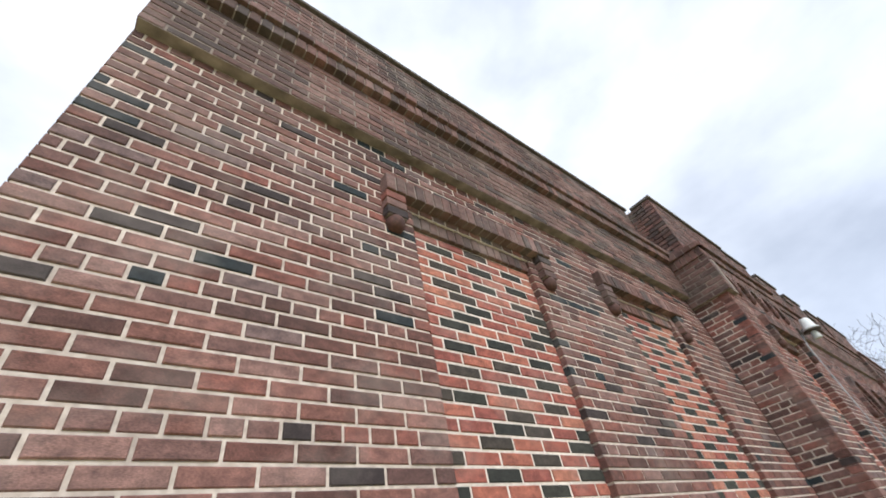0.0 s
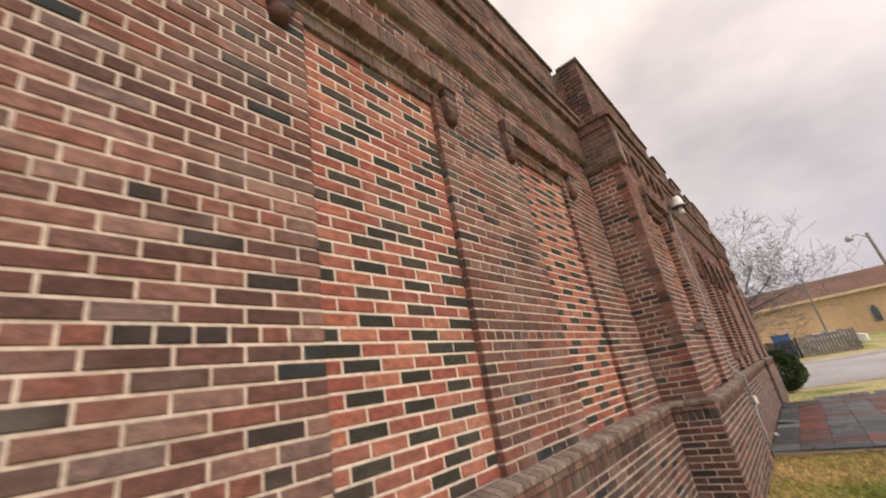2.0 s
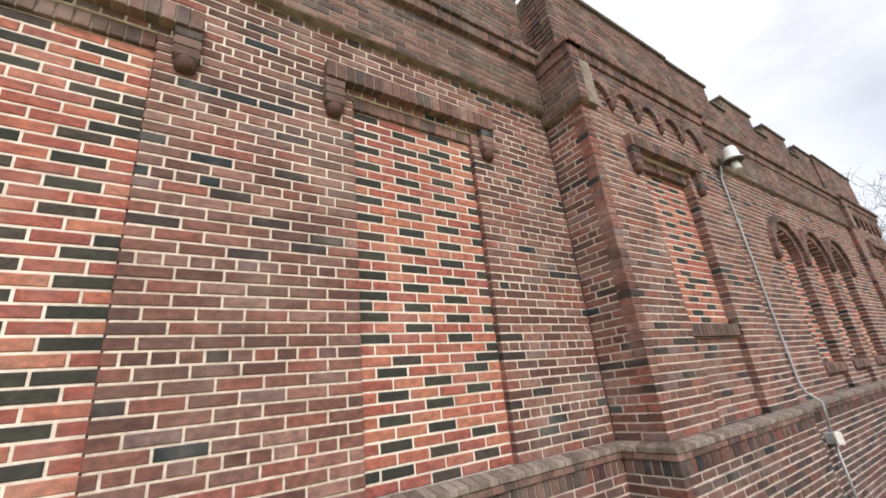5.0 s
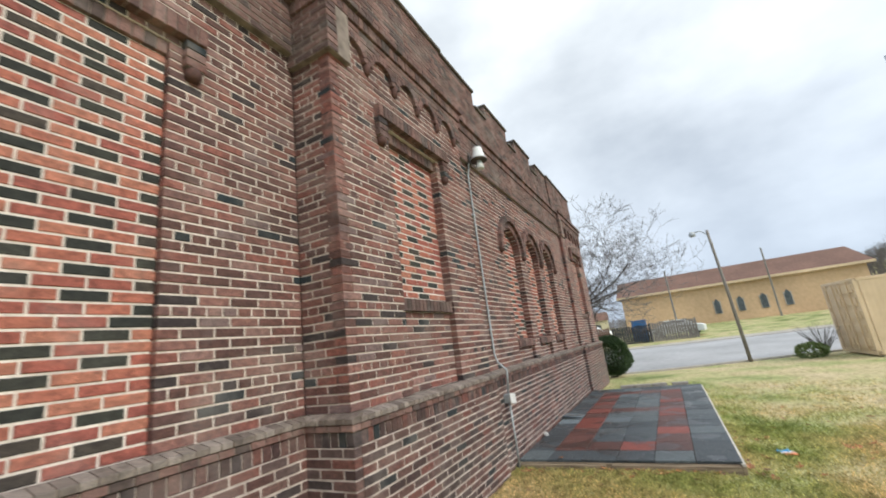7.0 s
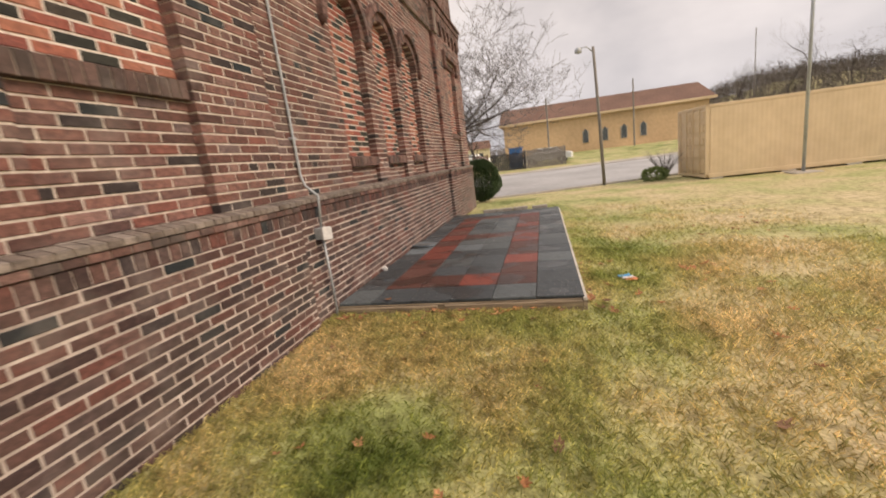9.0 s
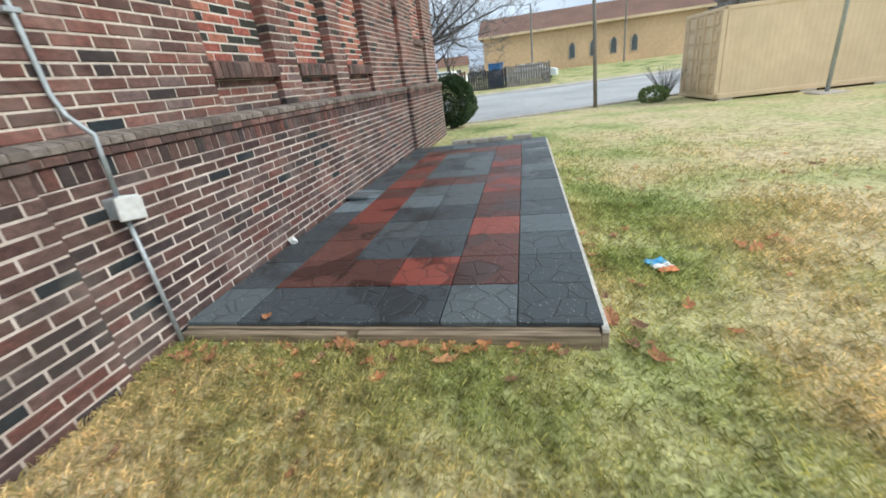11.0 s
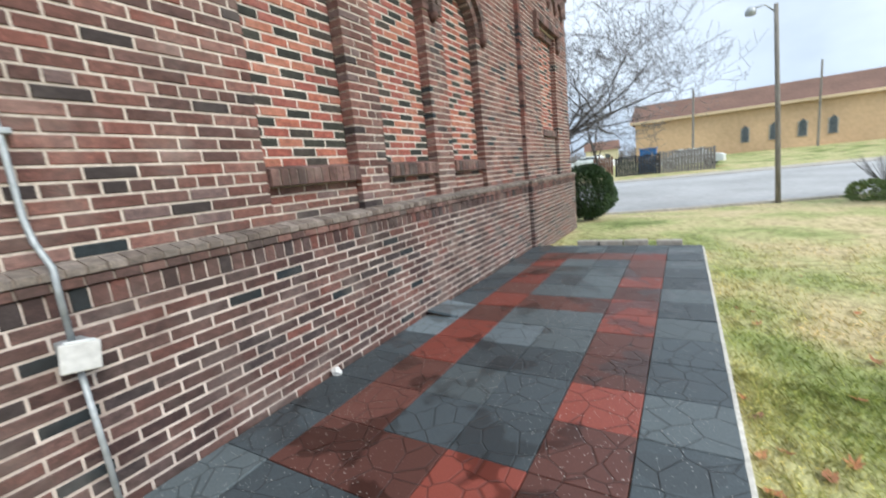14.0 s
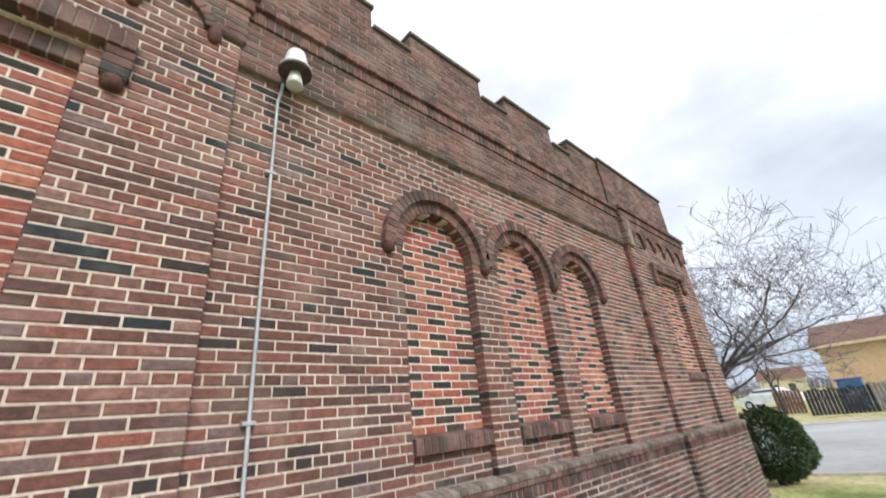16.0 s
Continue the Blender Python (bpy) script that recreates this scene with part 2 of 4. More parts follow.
RUB_BLACK = rubber("rubber_black", (0.036, 0.048, 0.058), (0.064, 0.081, 0.094), 0.72)
RUB_GREY = rubber("rubber_grey", (0.070, 0.090, 0.101), (0.112, 0.137, 0.152), 0.7)
# damp tiles: their pale wet sheen is put into the base colour
RUB_LIGHT = rubber("rubber_pale_damp", (0.11, 0.142, 0.165), (0.175, 0.215, 0.245), 0.6)
RUB_RED = rubber("rubber_red", (0.155, 0.033, 0.024), (0.23, 0.058, 0.042), 0.5)
RUB_BROWN = rubber("rubber_brown", (0.082, 0.030, 0.024), (0.135, 0.055, 0.045), 0.5)


def grass_mat(name, blades):
    m, n, l, b = shader(name, 0.9)
    fac = noise_tex(n, l, 0.75, 6).outputs["Fac"]
    g = n.new("ShaderNodeNewGeometry")
    # where the lawn is greener (+) or drier (-): centre, half length, half width, amount
    for cx, cy, rx, ry, amount in ((1.2, -1.05, 0.75, 0.7, 0.22), (4.6, -2.75, 2.6, 0.75, 0.11), (8.0, -2.5, 3.0, 0.6, 0.08), (2.75, -2.1, 0.5, 0.9, 0.08), (11.8, -1.2, 2.5, 1.6, 0.12),
                                   (2.3, -0.5, 0.8, 0.75, -0.13), (2.5, -4.4, 3.4, 1.5, -0.10), (9.0, -6.5, 5.0, 2.6, -0.08), (46, -9, 9, 12, 0.12), (-3, -2.0, 2.6, 1.0, 0.10)):
        mp = n.new("ShaderNodeMapping")
        mp.inputs["Location"].default_value = (-cx / rx, -cy / ry, 0)
        mp.inputs["Scale"].default_value = (1 / rx, 1 / ry, 0)
        ln = n.new("ShaderNodeVectorMath")
        ln.operation = "LENGTH"
        mr = n.new("ShaderNodeMapRange")
        mr.interpolation_type = "SMOOTHSTEP"
        mr.inputs["From Min"].default_value, mr.inputs["From Max"].default_value = 0.25, 1.25
        mr.inputs["To Min"].default_value, mr.inputs["To Max"].default_value = -amount, 0.0
        add = n.new("ShaderNodeMath")
        l.new(g.outputs["Position"], mp.inputs["Vector"])
        l.new(mp.outputs["Vector"], ln.inputs[0])
        l.new(ln.outputs["Value"], mr.inputs["Value"])
        l.new(mr.outputs["Result"], add.inputs[0])
        l.new(fac, add.inputs[1])
        fac = add.outputs[0]
    r = ramp(n, [(0.22, (0.14, 0.20, 0.05)), (0.35, (0.335, 0.385, 0.155)), (0.47, (0.48, 0.475, 0.245)), (0.58, (0.55, 0.485, 0.285)), (0.75, (0.63, 0.54, 0.36))])
    l.new(fac, r.inputs["Fac"])
    fine = noise_tex(n, l, 55, 6)
    fr = ramp(n, [(0.3, (0.55, 0.55, 0.5)), (0.7, (1.3, 1.27, 1.25))])
    l.new(fine.outputs["Fac"], fr.inputs["Fac"])
    c = blend(n, l, "MULTIPLY", 1.0, r.outputs["Color"], fr.outputs["Color"])
    tuft = noise_tex(n, l, 9, 4)
    tr = ramp(n, [(0.34, (0.62, 0.6, 0.55)), (0.55, (1.07, 1.07, 1.07))])
    l.new(tuft.outputs["Fac"], tr.inputs["Fac"])
    c = blend(n, l, "MULTIPLY", 1.0, c, tr.outputs["Color"])
    if blades:
        tone = ramp(n, [(0.0, (0.75, 0.85, 0.6)), (0.5, (1.1, 1.08, 0.95)), (0.8, (1.5, 1.42, 1.3)), (1.0, (2.2, 2.05, 1.8))])
        l.new(piece_random(n, l), tone.inputs["Fac"])
        c = blend(n, l, "MULTIPLY", 1.0, c, tone.outputs["Color"])
        # thin blades let light through
        tl, mx = n.new("ShaderNodeBsdfTranslucent"), n.new("ShaderNodeMixShader")
        mx.inputs[0].default_value = 0.5
        l.new(c, tl.inputs["Color"])
        l.new(b.outputs["BSDF"], mx.inputs[1])
        l.new(tl.outputs["BSDF"], mx.inputs[2])
        l.new(mx.outputs["Shader"], n["Material Output"].inputs["Surface"])
    else:
        bump(n, l, b, fine.outputs["Fac"], 0.4, 0.015)
    l.new(c, b.inputs["Base Color"])
    return m


GRASS, BLADE = grass_mat("lawn", False), grass_mat("grass_blade", True)


# ---- mesh helpers ----
def mesh(name, verts, faces, mats, index=None, smooth=False):
    me = bpy.data.meshes.new(name)
    me.from_pydata([tuple(v) for v in verts], [], [tuple(f) for f in faces])
    for m in (mats if isinstance(mats, (list, tuple)) else [mats]):
        me.materials.append(m)
    if index is not None:
        me.polygons.foreach_set("material_index", np.asarray(index, dtype=np.int32))
    if smooth:
        me.polygons.foreach_set("use_smooth", np.ones(len(me.polygons), dtype=bool))
    me.update()
    return me


def thing(name, label, category="", kind="", group=""):
    return tagged(new(name), label, category, group, kind)


def put(name, me, parent=None, label="", at=None, kind=""):
    ob = new(name, me)
    if parent is not None:
        ob.parent = parent
    if at is not None:
        ob.matrix_basis = at
    return tagged(ob, label, kind=kind)


def part(name, bm, material, parent, label="", at=None, smooth=False):
    me = bpy.data.meshes.new(name)
    bm.normal_update()
    bm.to_mesh(me)
    bm.free()
    me.materials.append(material)
    if smooth:
        me.polygons.foreach_set("use_smooth", np.ones(len(me.polygons), dtype=bool))
    return put(name, me, parent, label, at)


def box_bm(x0, x1, y0, y1, z0, z1, bevel=0.0, bm=None):
    bm = bm or bmesh.new()
    made = bmesh.ops.create_cube(bm, size=1, matrix=Matrix.LocRotScale(((x0 + x1) / 2, (y0 + y1) / 2, (z0 + z1) / 2), None, (abs(x1 - x0), abs(y1 - y0), abs(z1 - z0))))
    if bevel:
        edges = list({e for v in made["verts"] for e in v.link_edges})
        bmesh.ops.bevel(bm, geom=edges, offset=bevel, segments=2, affect="EDGES", profile=0.5)
    return bm


def lathe_bm(profile, segments=20, bm=None, at=None):
    bm = bm or bmesh.new()
    at = at or Matrix()
    rings = []
    for r, z in profile:
        rings.append([bm.verts.new(at @ Vector((r * math.cos(2 * math.pi * i / segments), r * math.sin(2 * math.pi * i / segments), z))) for i in range(segments)])
    for a, b in zip(rings, rings[1:]):
        for i in range(segments):
            j = (i + 1) % segments
            bm.faces.new((a[i], a[j], b[j], b[i]))
    bm.faces.new(rings[0][::-1])
    bm.faces.new(rings[-1])
    return bm


def tube(verts, faces, pts, radii, sides=6):
    base = len(verts)
    pts = [Vector(p) for p in pts]
    for i, (p, r) in enumerate(zip(pts, radii)):
        d = (pts[min(i + 1, len(pts) - 1)] - pts[max(i - 1, 0)]).normalized()
        u = d.orthogonal().normalized()
        v = d.cross(u)
        for k in range(sides):
            a = 2 * math.pi * k / sides
            verts.append(p + u * (r * math.cos(a)) + v * (r * math.sin(a)))
    for i in range(len(pts) - 1):
        for k in range(sides):
            a, b = base + i * sides + k, base + i * sides + (k + 1) % sides
            faces.append((a, b, b + sides, a + sides))
    faces.append(tuple(base + k for k in range(sides))[::-1])
    faces.append(tuple(base + (len(pts) - 1) * sides + k for k in range(sides)))


# ---- bricks ----
PITCH, COURSE, JOINT = 0.216, 0.067, 0.0125
MATS = [BRICK, RED, DARK, OLD, BASE_BRICK]
BRICK_FACES = [(0, 1, 2, 3), (4, 5, 1, 0), (5, 6, 2, 1), (6, 7, 3, 2), (7, 4, 0, 3), (8, 9, 5, 4), (9, 10, 6, 5), (10, 11, 7, 6), (11, 8, 4, 7)]


def brick_verts(length, height, depth):
    """Front face at depth 0 with a worn chamfer; u along the wall, d into it."""
    a, b, c = length / 2, height / 2, 0.004
    out = []
    for u, z, d in ((a - c, b - c, 0), (a, b, c), (a, b, depth)):
        out += [(-u, d, -z), (u, d, -z), (u, d, z), (-u, d, z)]
    return out


def bond(spans, z0, z1, kind="common", shift=0.0, pattern=None, mat=0):
    """Bricks (u, z, length, height, material) in courses; spans(z) gives the stretches of wall at that height."""
    out = []
    n = int(round((z1 - z0) / COURSE))
    step = (z1 - z0) / max(n, 1)
    rng = random.Random(int(z0 * 1000) + int(shift * 977) + n)
    for c in range(n):
        zc = z0 + (c + 0.5) * step
        header = kind == "common" and (c + 3) % 7 == 0
        p = PITCH / 2 if header else PITCH
        off = shift + (0.25 * PITCH if header else (0.5 * PITCH if c % 2 else 0.0))
        for s0, s1 in spans(zc):
            k0 = math.floor((s0 - off) / p)
            ks = list(range(k0 + 1, k0 + 2 + int((s1 - s0) / p) + 1))
            joints = [(off + k * p, k) for k in ks if s0 + 0.05 < off + k * p < s1 - 0.05]
            edges = [(s0, k0)] + joints + [(s1, 0)]
            for (a, k), (b, _) in zip(edges, edges[1:]):
                m = pattern(c, k, rng) if pattern else mat
                lo = a if a == s0 else a + JOINT / 2
                hi = b if b == s1 else b - JOINT / 2
                out.append(((lo + hi) / 2, zc, hi - lo, step - JOINT, m))
    return out


def side_matrix(side, plane):
    """From (u, depth, z) to the world for a face that looks to -y ('front') or -x ('left')."""
    if side == "front":
        return Matrix.Translation((0, plane, 0))
    return Matrix.Translation((plane, 0, 0)) @ Matrix(((0, 1, 0, 0), (-1, 0, 0, 0), (0, 0, 1, 0), (0, 0, 0, 1)))


SHARED = {}


def lay(parent, bricks, side, plane, depth=0.125, near=None, limit=300, name="brick"):
    """Bricks inside the stretch near(u, z) become parts of their own, the rest one joined part."""
    m = side_matrix(side, plane)
    rng = random.Random(len(bricks) * 7 + 3)
    single, rest = [], []
    for b in bricks:
        (single if near and near(b[0], b[1]) and len(single) < limit else rest).append(b)
    for u, z, length, height, mat in single:
        key = (round(length, 3), round(height, 3), depth, mat)
        if key not in SHARED:
            SHARED[key] = mesh("brick", brick_verts(key[0], key[1], depth), BRICK_FACES, MATS[mat])
        put(name, SHARED[key], parent, at=m @ Matrix.Translation((u, rng.uniform(-0.0025, 0.002), z)) @ pose(0, 0, 0, rng.uniform(-0.5, 0.5), rng.uniform(-0.35, 0.35), rng.uniform(-0.3, 0.3)))
    if rest:
        verts, faces, index = [], [], []
        for u, z, length, height, mat in rest:
            base, dd = len(verts), rng.uniform(-0.0025, 0.002)
            tilt = rng.uniform(-0.006, 0.006)
            for v in brick_verts(length, height, depth):
                verts.append(m @ Vector((v[0] + u, v[1] + dd, v[2] + z + tilt * v[0])))
            faces += [tuple(base + i for i in f) for f in BRICK_FACES]
            index += [mat] * len(BRICK_FACES)
        put("brick_courses", mesh("brick_courses", verts, faces, MATS, index), parent, kind="stuff")


def bed(parent, spans, z0, z1, side, plane, depth=0.25, mat=None, recess=0.006):
    """The mortar behind the bricks: one box for each run of courses of equal stretches."""
    n = int(round((z1 - z0) / COURSE))
    step = (z1 - z0) / max(n, 1)
    runs = []
    for c in range(n):
        s = tuple((round(a, 3), round(b, 3)) for a, b in spans(z0 + (c + 0.5) * step))
        if runs and runs[-1][0] == s:
            runs[-1][2] = z0 + (c + 1) * step
        else:
            runs.append([s, z0 + c * step, z0 + (c + 1) * step])
    m, verts, faces = side_matrix(side, plane), [], []
    for s, za, zb in runs:
        for a, b in s:
            i = len(verts)
            a, b = a + 0.007, b - 0.007
            verts += [m @ Vector(p) for p in ((a, recess, za), (b, recess, za), (b, depth, za), (a, depth, za), (a, recess, zb), (b, recess, zb), (b, depth, zb), (a, depth, zb))]
            faces += [tuple(i + k for k in f) for f in ((0, 1, 5, 4), (1, 2, 6, 5), (2, 3, 7, 6), (3, 0, 4, 7), (4, 5, 6, 7), (3, 2, 1, 0))]
    put("mortar_bed", mesh("mortar_bed", verts, faces, mat or MORTAR), parent)


def row(parent, name, u0, u1, z0, z1, side, plane, depth, width, mat, slope=0.0, bedmat=None, label=""):
    """A course of bricks on end or on edge as one joined part, on its own bed; slope lifts the back of the top."""
    m, verts, faces = side_matrix(side, plane), [], []
    n = max(1, int(round((u1 - u0) / width)))
    w = (u1 - u0) / n
    rng = random.Random(n + int(z0 * 100))
    for k in range(n):
        base, dd = len(verts), rng.uniform(-0.003, 0.003)
        for x, y, z in brick_verts(w - 0.009, z1 - z0 - 0.004, depth):
            up = slope * y / depth if z > 0 else 0
            verts.append(m @ Vector((x + u0 + (k + 0.5) * w, y + dd, z + (z0 + z1) / 2 + up)))
        faces += [tuple(base + i for i in f) for f in BRICK_FACES] + [(base + 3, base + 2, base + 10, base + 11)]
    i = len(verts)
    index = [0] * len(faces)
    lift = slope
    for x, y, z in ((u0 + 0.007, 0.008, z0 + 0.004), (u1 - 0.007, 0.008, z0 + 0.004), (u1 - 0.007, depth, z0 + 0.004), (u0 + 0.007, depth, z0 + 0.004),
                    (u0 + 0.007, 0.008, z1 - 0.007), (u1 - 0.007, 0.008, z1 - 0.007), (u1 - 0.007, depth, z1 - 0.007 + lift), (u0 + 0.007, depth, z1 - 0.007 + lift)):
        verts.append(m @ Vector((x, y, z)))
    faces += [tuple(i + k for k in f) for f in ((0, 1, 5, 4), (1, 2, 6, 5), (2, 3, 7, 6), (3, 0, 4, 7), (4, 5, 6, 7), (3, 2, 1, 0))]
    index += [1] * 6
    return put(name, mesh(name, verts, faces, [mat, bedmat or MORTAR_OLD], index), parent, label)


# ---- the brick building ----
LEDGE = 1.19
A0, A1, B0, B1, D0, D1 = -5.95, 0.06, 0.06, 2.68, 9.05, 12.05
YA, YB, YC, YD = 0.53, 0.08, 0.14, 0.07
BASE = 0.075          # how far the wall below the ledge stands out
RECTS = {"A": [(-4.34, -3.26), (-2.08, -1.00)], "B": [(0.88, 1.89)], "D": [(10.02, 11.10)]}
HEAD = 3.72
ARCHES = [4.59, 5.845, 7.10]
AR, ASPRING = 0.44, 3.10


def cut(x0, x1, holes):
    out, a = [], x0
    for h0, h1 in sorted(holes):
        if h0 > a:
            out.append((a, h0))
        a = max(a, h1)
    if a < x1:
        out.append((a, x1))
    return out


def spans_rect(x0, x1, rects, top, bottom=-9):
    return lambda z: cut(x0, x1, rects) if bottom < z < top else [(x0, x1)]


def arch_half(z, r, spring):
    return r if z <= spring else (math.sqrt(max(0, r * r - (z - spring) ** 2)) if z < spring + r else 0)


def spans_arch(x0, x1, centres, r, spring, bottom=-9):
    def f(z):
        w = arch_half(z, r, spring)
        return cut(x0, x1, [(c - w, c + w) for c in centres]) if w and z > bottom else [(x0, x1)]
    return f


def ledge(parent, u0, u1, side, plane):
    """Sloping water table on a header course and short soldiers."""
    row(parent, "soldier_course", u0, u1, LEDGE - 0.19, LEDGE - 0.088, side, plane + 0.004, 0.16, 0.072, BASE_BRICK, bedmat=MORTAR_BASE)
    row(parent, "header_course", u0 - 0.01, u1 + 0.01, LEDGE - 0.088, LEDGE - 0.04, side, plane - 0.012, 0.16, 0.108, OLD)
    row(parent, "water_table", u0 - 0.015, u1 + 0.015, LEDGE - 0.04, LEDGE + 0.002, side, plane - 0.022, 0.115, 0.075, LICHEN, slope=0.026, bedmat=MORTAR_OLD, label="sloping brick water table, grey with lichen")


def plain(x0, x1):
    return lambda z: [(x0, x1)]


def straight_wall(name, x0, x1, plane, spans, top, label, near, base_near, parapet):
    w = thing(name, label, "wall", "structure")
    up0 = LEDGE + 0.02
    lay(w, bond(spans, up0, top, shift=x0), "front", plane, near=near, limit=230)
    bed(w, spans, up0, top, "front", plane)
    b0, b1 = x0, x1
    lay(w, bond(plain(b0, b1), -0.35, LEDGE - 0.19, "running", shift=x0 + 0.05, mat=4), "front", plane - BASE, near=base_near, limit=70)
    bed(w, plain(b0, b1), -0.35, LEDGE - 0.19, "front", plane - BASE, 0.3, MORTAR_BASE, 0.004)
    ledge(w, b0, b1, "front", plane - BASE)
    parapet(w)
    return w


def band(w, x0, x1, z0, z1, plane, side="front", shift=0.0, depth=0.3):
    lay(w, bond(plain(x0, x1), z0, z1, "running", shift, mat=3), side, plane)
    bed(w, plain(x0, x1), z0, z1, side, plane, depth, MORTAR_OLD, 0.005)


def coping(w, x0, x1, y0, y1, z):
    part("coping", box_bm(x0 - 0.02, x1 + 0.02, y0 - 0.035, y1, z, z + 0.05, 0.008), COPING, w)


def core(w, x0, x1, y0, y1, z0, z1):
    part("wall_core", box_bm(x0, x1, y0, y1, z0, z1), MORTAR_OLD, w)


def parapet_a(w):
    band(w, A0, A1, 4.36, 4.90, YA - 0.07)
    row(w, "cornice_course", A0 - 0.02, A1, 4.90, 5.02, "front", YA - 0.13, 0.3, 0.075, OLD)
    row(w, "cornice_course", A0 - 0.03, A1, 5.02, 5.09, "front", YA - 0.16, 0.3, 0.11, OLD, slope=0.06)
    band(w, A0, A1, 5.09, 6.10, YA + 0.03)
    coping(w, A0, A1, YA + 0.03, YA + 0.35, 6.10)
    core(w, A0 + 0.02, A1 + 0.2, YA + 0.2, YA + 0.5, -0.3, 6.09)


wall_a = straight_wall("wall_1", A0, A1, YA, spans_rect(A0, A1, RECTS["A"], HEAD + 0.13), 4.36,
                       "dark red-brown brick wall with two bricked-up windows", lambda u, z: -5.6 < u < -2.2 and 1.3 < z < 3.0,
                       lambda u, z: -2.5 < u < 0.05 and z > 0.3, parapet_a)


def little_arches(w, xs, plane):
    """Row of small round corbel arches: proud spandrel wall with rounded niches and drops."""
    r, spring = 0.165, 4.40
    mids = [(a + b) / 2 for a, b in zip(xs, xs[1:])]
    for c in mids:
        verts, faces, n = [], [], 11
        for k in range(n):
            a0, a1 = math.pi * k / n + 0.02, math.pi * (k + 1) / n - 0.02
            base = len(verts)
            for d in (plane - 0.045, plane + 0.06):
                for rr, a in ((r, a0), (r, a1), (r + 0.075, a1), (r + 0.075, a0)):
                    verts.append((c + rr * math.cos(a), d, spring + rr * math.sin(a)))
            faces += [tuple(base + i for i in f) for f in ((0, 1, 2, 3), (4, 5, 1, 0), (5, 6, 2, 1), (6, 7, 3, 2), (7, 4, 0, 3))]
        put("corbel_arch", mesh("corbel_arch", verts, faces, OLD), w)
    for x in xs:
        part("corbel_drop", lathe_bm([(0.012, -0.08), (0.035, -0.06), (0.045, -0.02), (0.05, 0.05)], 10, at=Matrix.Translation((x, plane - 0.005, spring - 0.03))), TERRACOTTA, w, smooth=True)
    return mids, r, spring


def pavilion_top(w, x0, x1, plane, xs, top_z, left_y):
    mids, r, spring = little_arches(w, xs, plane)
    sp = spans_arch(x0 - 0.02, x1 + 0.02, mids, r + 0.03, spring, 4.36)
    lay(w, bond(sp, 4.42, 4.76, "running", x0, mat=3), "front", plane - 0.035, 0.08)
    bed(w, sp, 4.42, 4.76, "front", plane - 0.035, 0.085, MORTAR_OLD)
    row(w, "cornice_course", x0 - 0.05, x1 + 0.05, 4.76, 4.89, "front", plane - 0.06, 0.3, 0.075, OLD)
    row(w, "cornice_course", x0 - 0.08, x1 + 0.08, 4.89, 4.96, "front", plane - 0.10, 0.4, 0.11, OLD, slope=0.07)
    band(w, x0, x1, 4.96, top_z, plane + 0.10)
    coping(w, x0, x1, plane + 0.10, plane + 0.4, top_z)
    core(w, x0 + 0.02, x1 - 0.02, plane + 0.2, plane + 0.5, -0.3, top_z - 0.01)
    # the face turned to -x
    sl = plain(-left_y, -plane - 0.005)
    lay(w, bond(sl, LEDGE + 0.02, 4.22, shift=-plane), "left", x0)
    bed(w, sl, LEDGE + 0.02, 4.22, "left", x0, 0.2)
    band(w, -left_y, -plane + 0.06, 4.22, 4.76, x0 - 0.06, "left")
    row(w, "cornice_course", -left_y, -plane + 0.06, 4.76, 4.89, "left", x0 - 0.08, 0.2, 0.075, OLD)
    row(w, "cornice_course", -left_y, -plane + 0.09, 4.89, 4.96, "left", x0 - 0.11, 0.25, 0.11, OLD, slope=0.07)
    band(w, -left_y - 0.1, -plane - 0.10, 4.96, top_z, x0 + 0.002, "left")
    lb = plain(-left_y + BASE, -plane + BASE - 0.005)
    lay(w, bond(lb, -0.35, LEDGE - 0.19, "running", shift=-plane + BASE, mat=4), "left", x0 - BASE)
    bed(w, lb, -0.35, LEDGE - 0.19, "left", x0 - BASE, 0.2, MORTAR_BASE, 0.004)
    ledge(w, -left_y + BASE, -plane + BASE, "left", x0 - BASE)


B_DROPS = [0.12 + 0.475 * i for i in range(6)]
D_DROPS = [9.35 + 0.475 * i for i in range(6)]
wall_b = straight_wall("wall_2", B0, B1, YB, spans_rect(B0, B1, RECTS["B"], HEAD + 0.13), 4.72,
                       "projecting brick pavilion with small corbel arches", lambda u, z: 0.06 < u < 2.68 and 1.3 < z < 3.0,
                       lambda u, z: 1.2 < u < 2.68, lambda w: pavilion_top(w, B0, B1, YB, B_DROPS, 6.03, YA))
wall_d = straight_wall("wall_4", D0, D1, YD, spans_rect(D0, D1, RECTS["D"], HEAD + 0.13), 4.72,
                       "far projecting brick pavilion with a bricked-up window", lambda u, z: 9.0 < u < 12.1 and 1.3 < z < 2.4,
                       lambda u, z: 9.0 < u < 12.1, lambda w: pavilion_top(w, D0, D1, YD, D_DROPS, 6.05, YC))


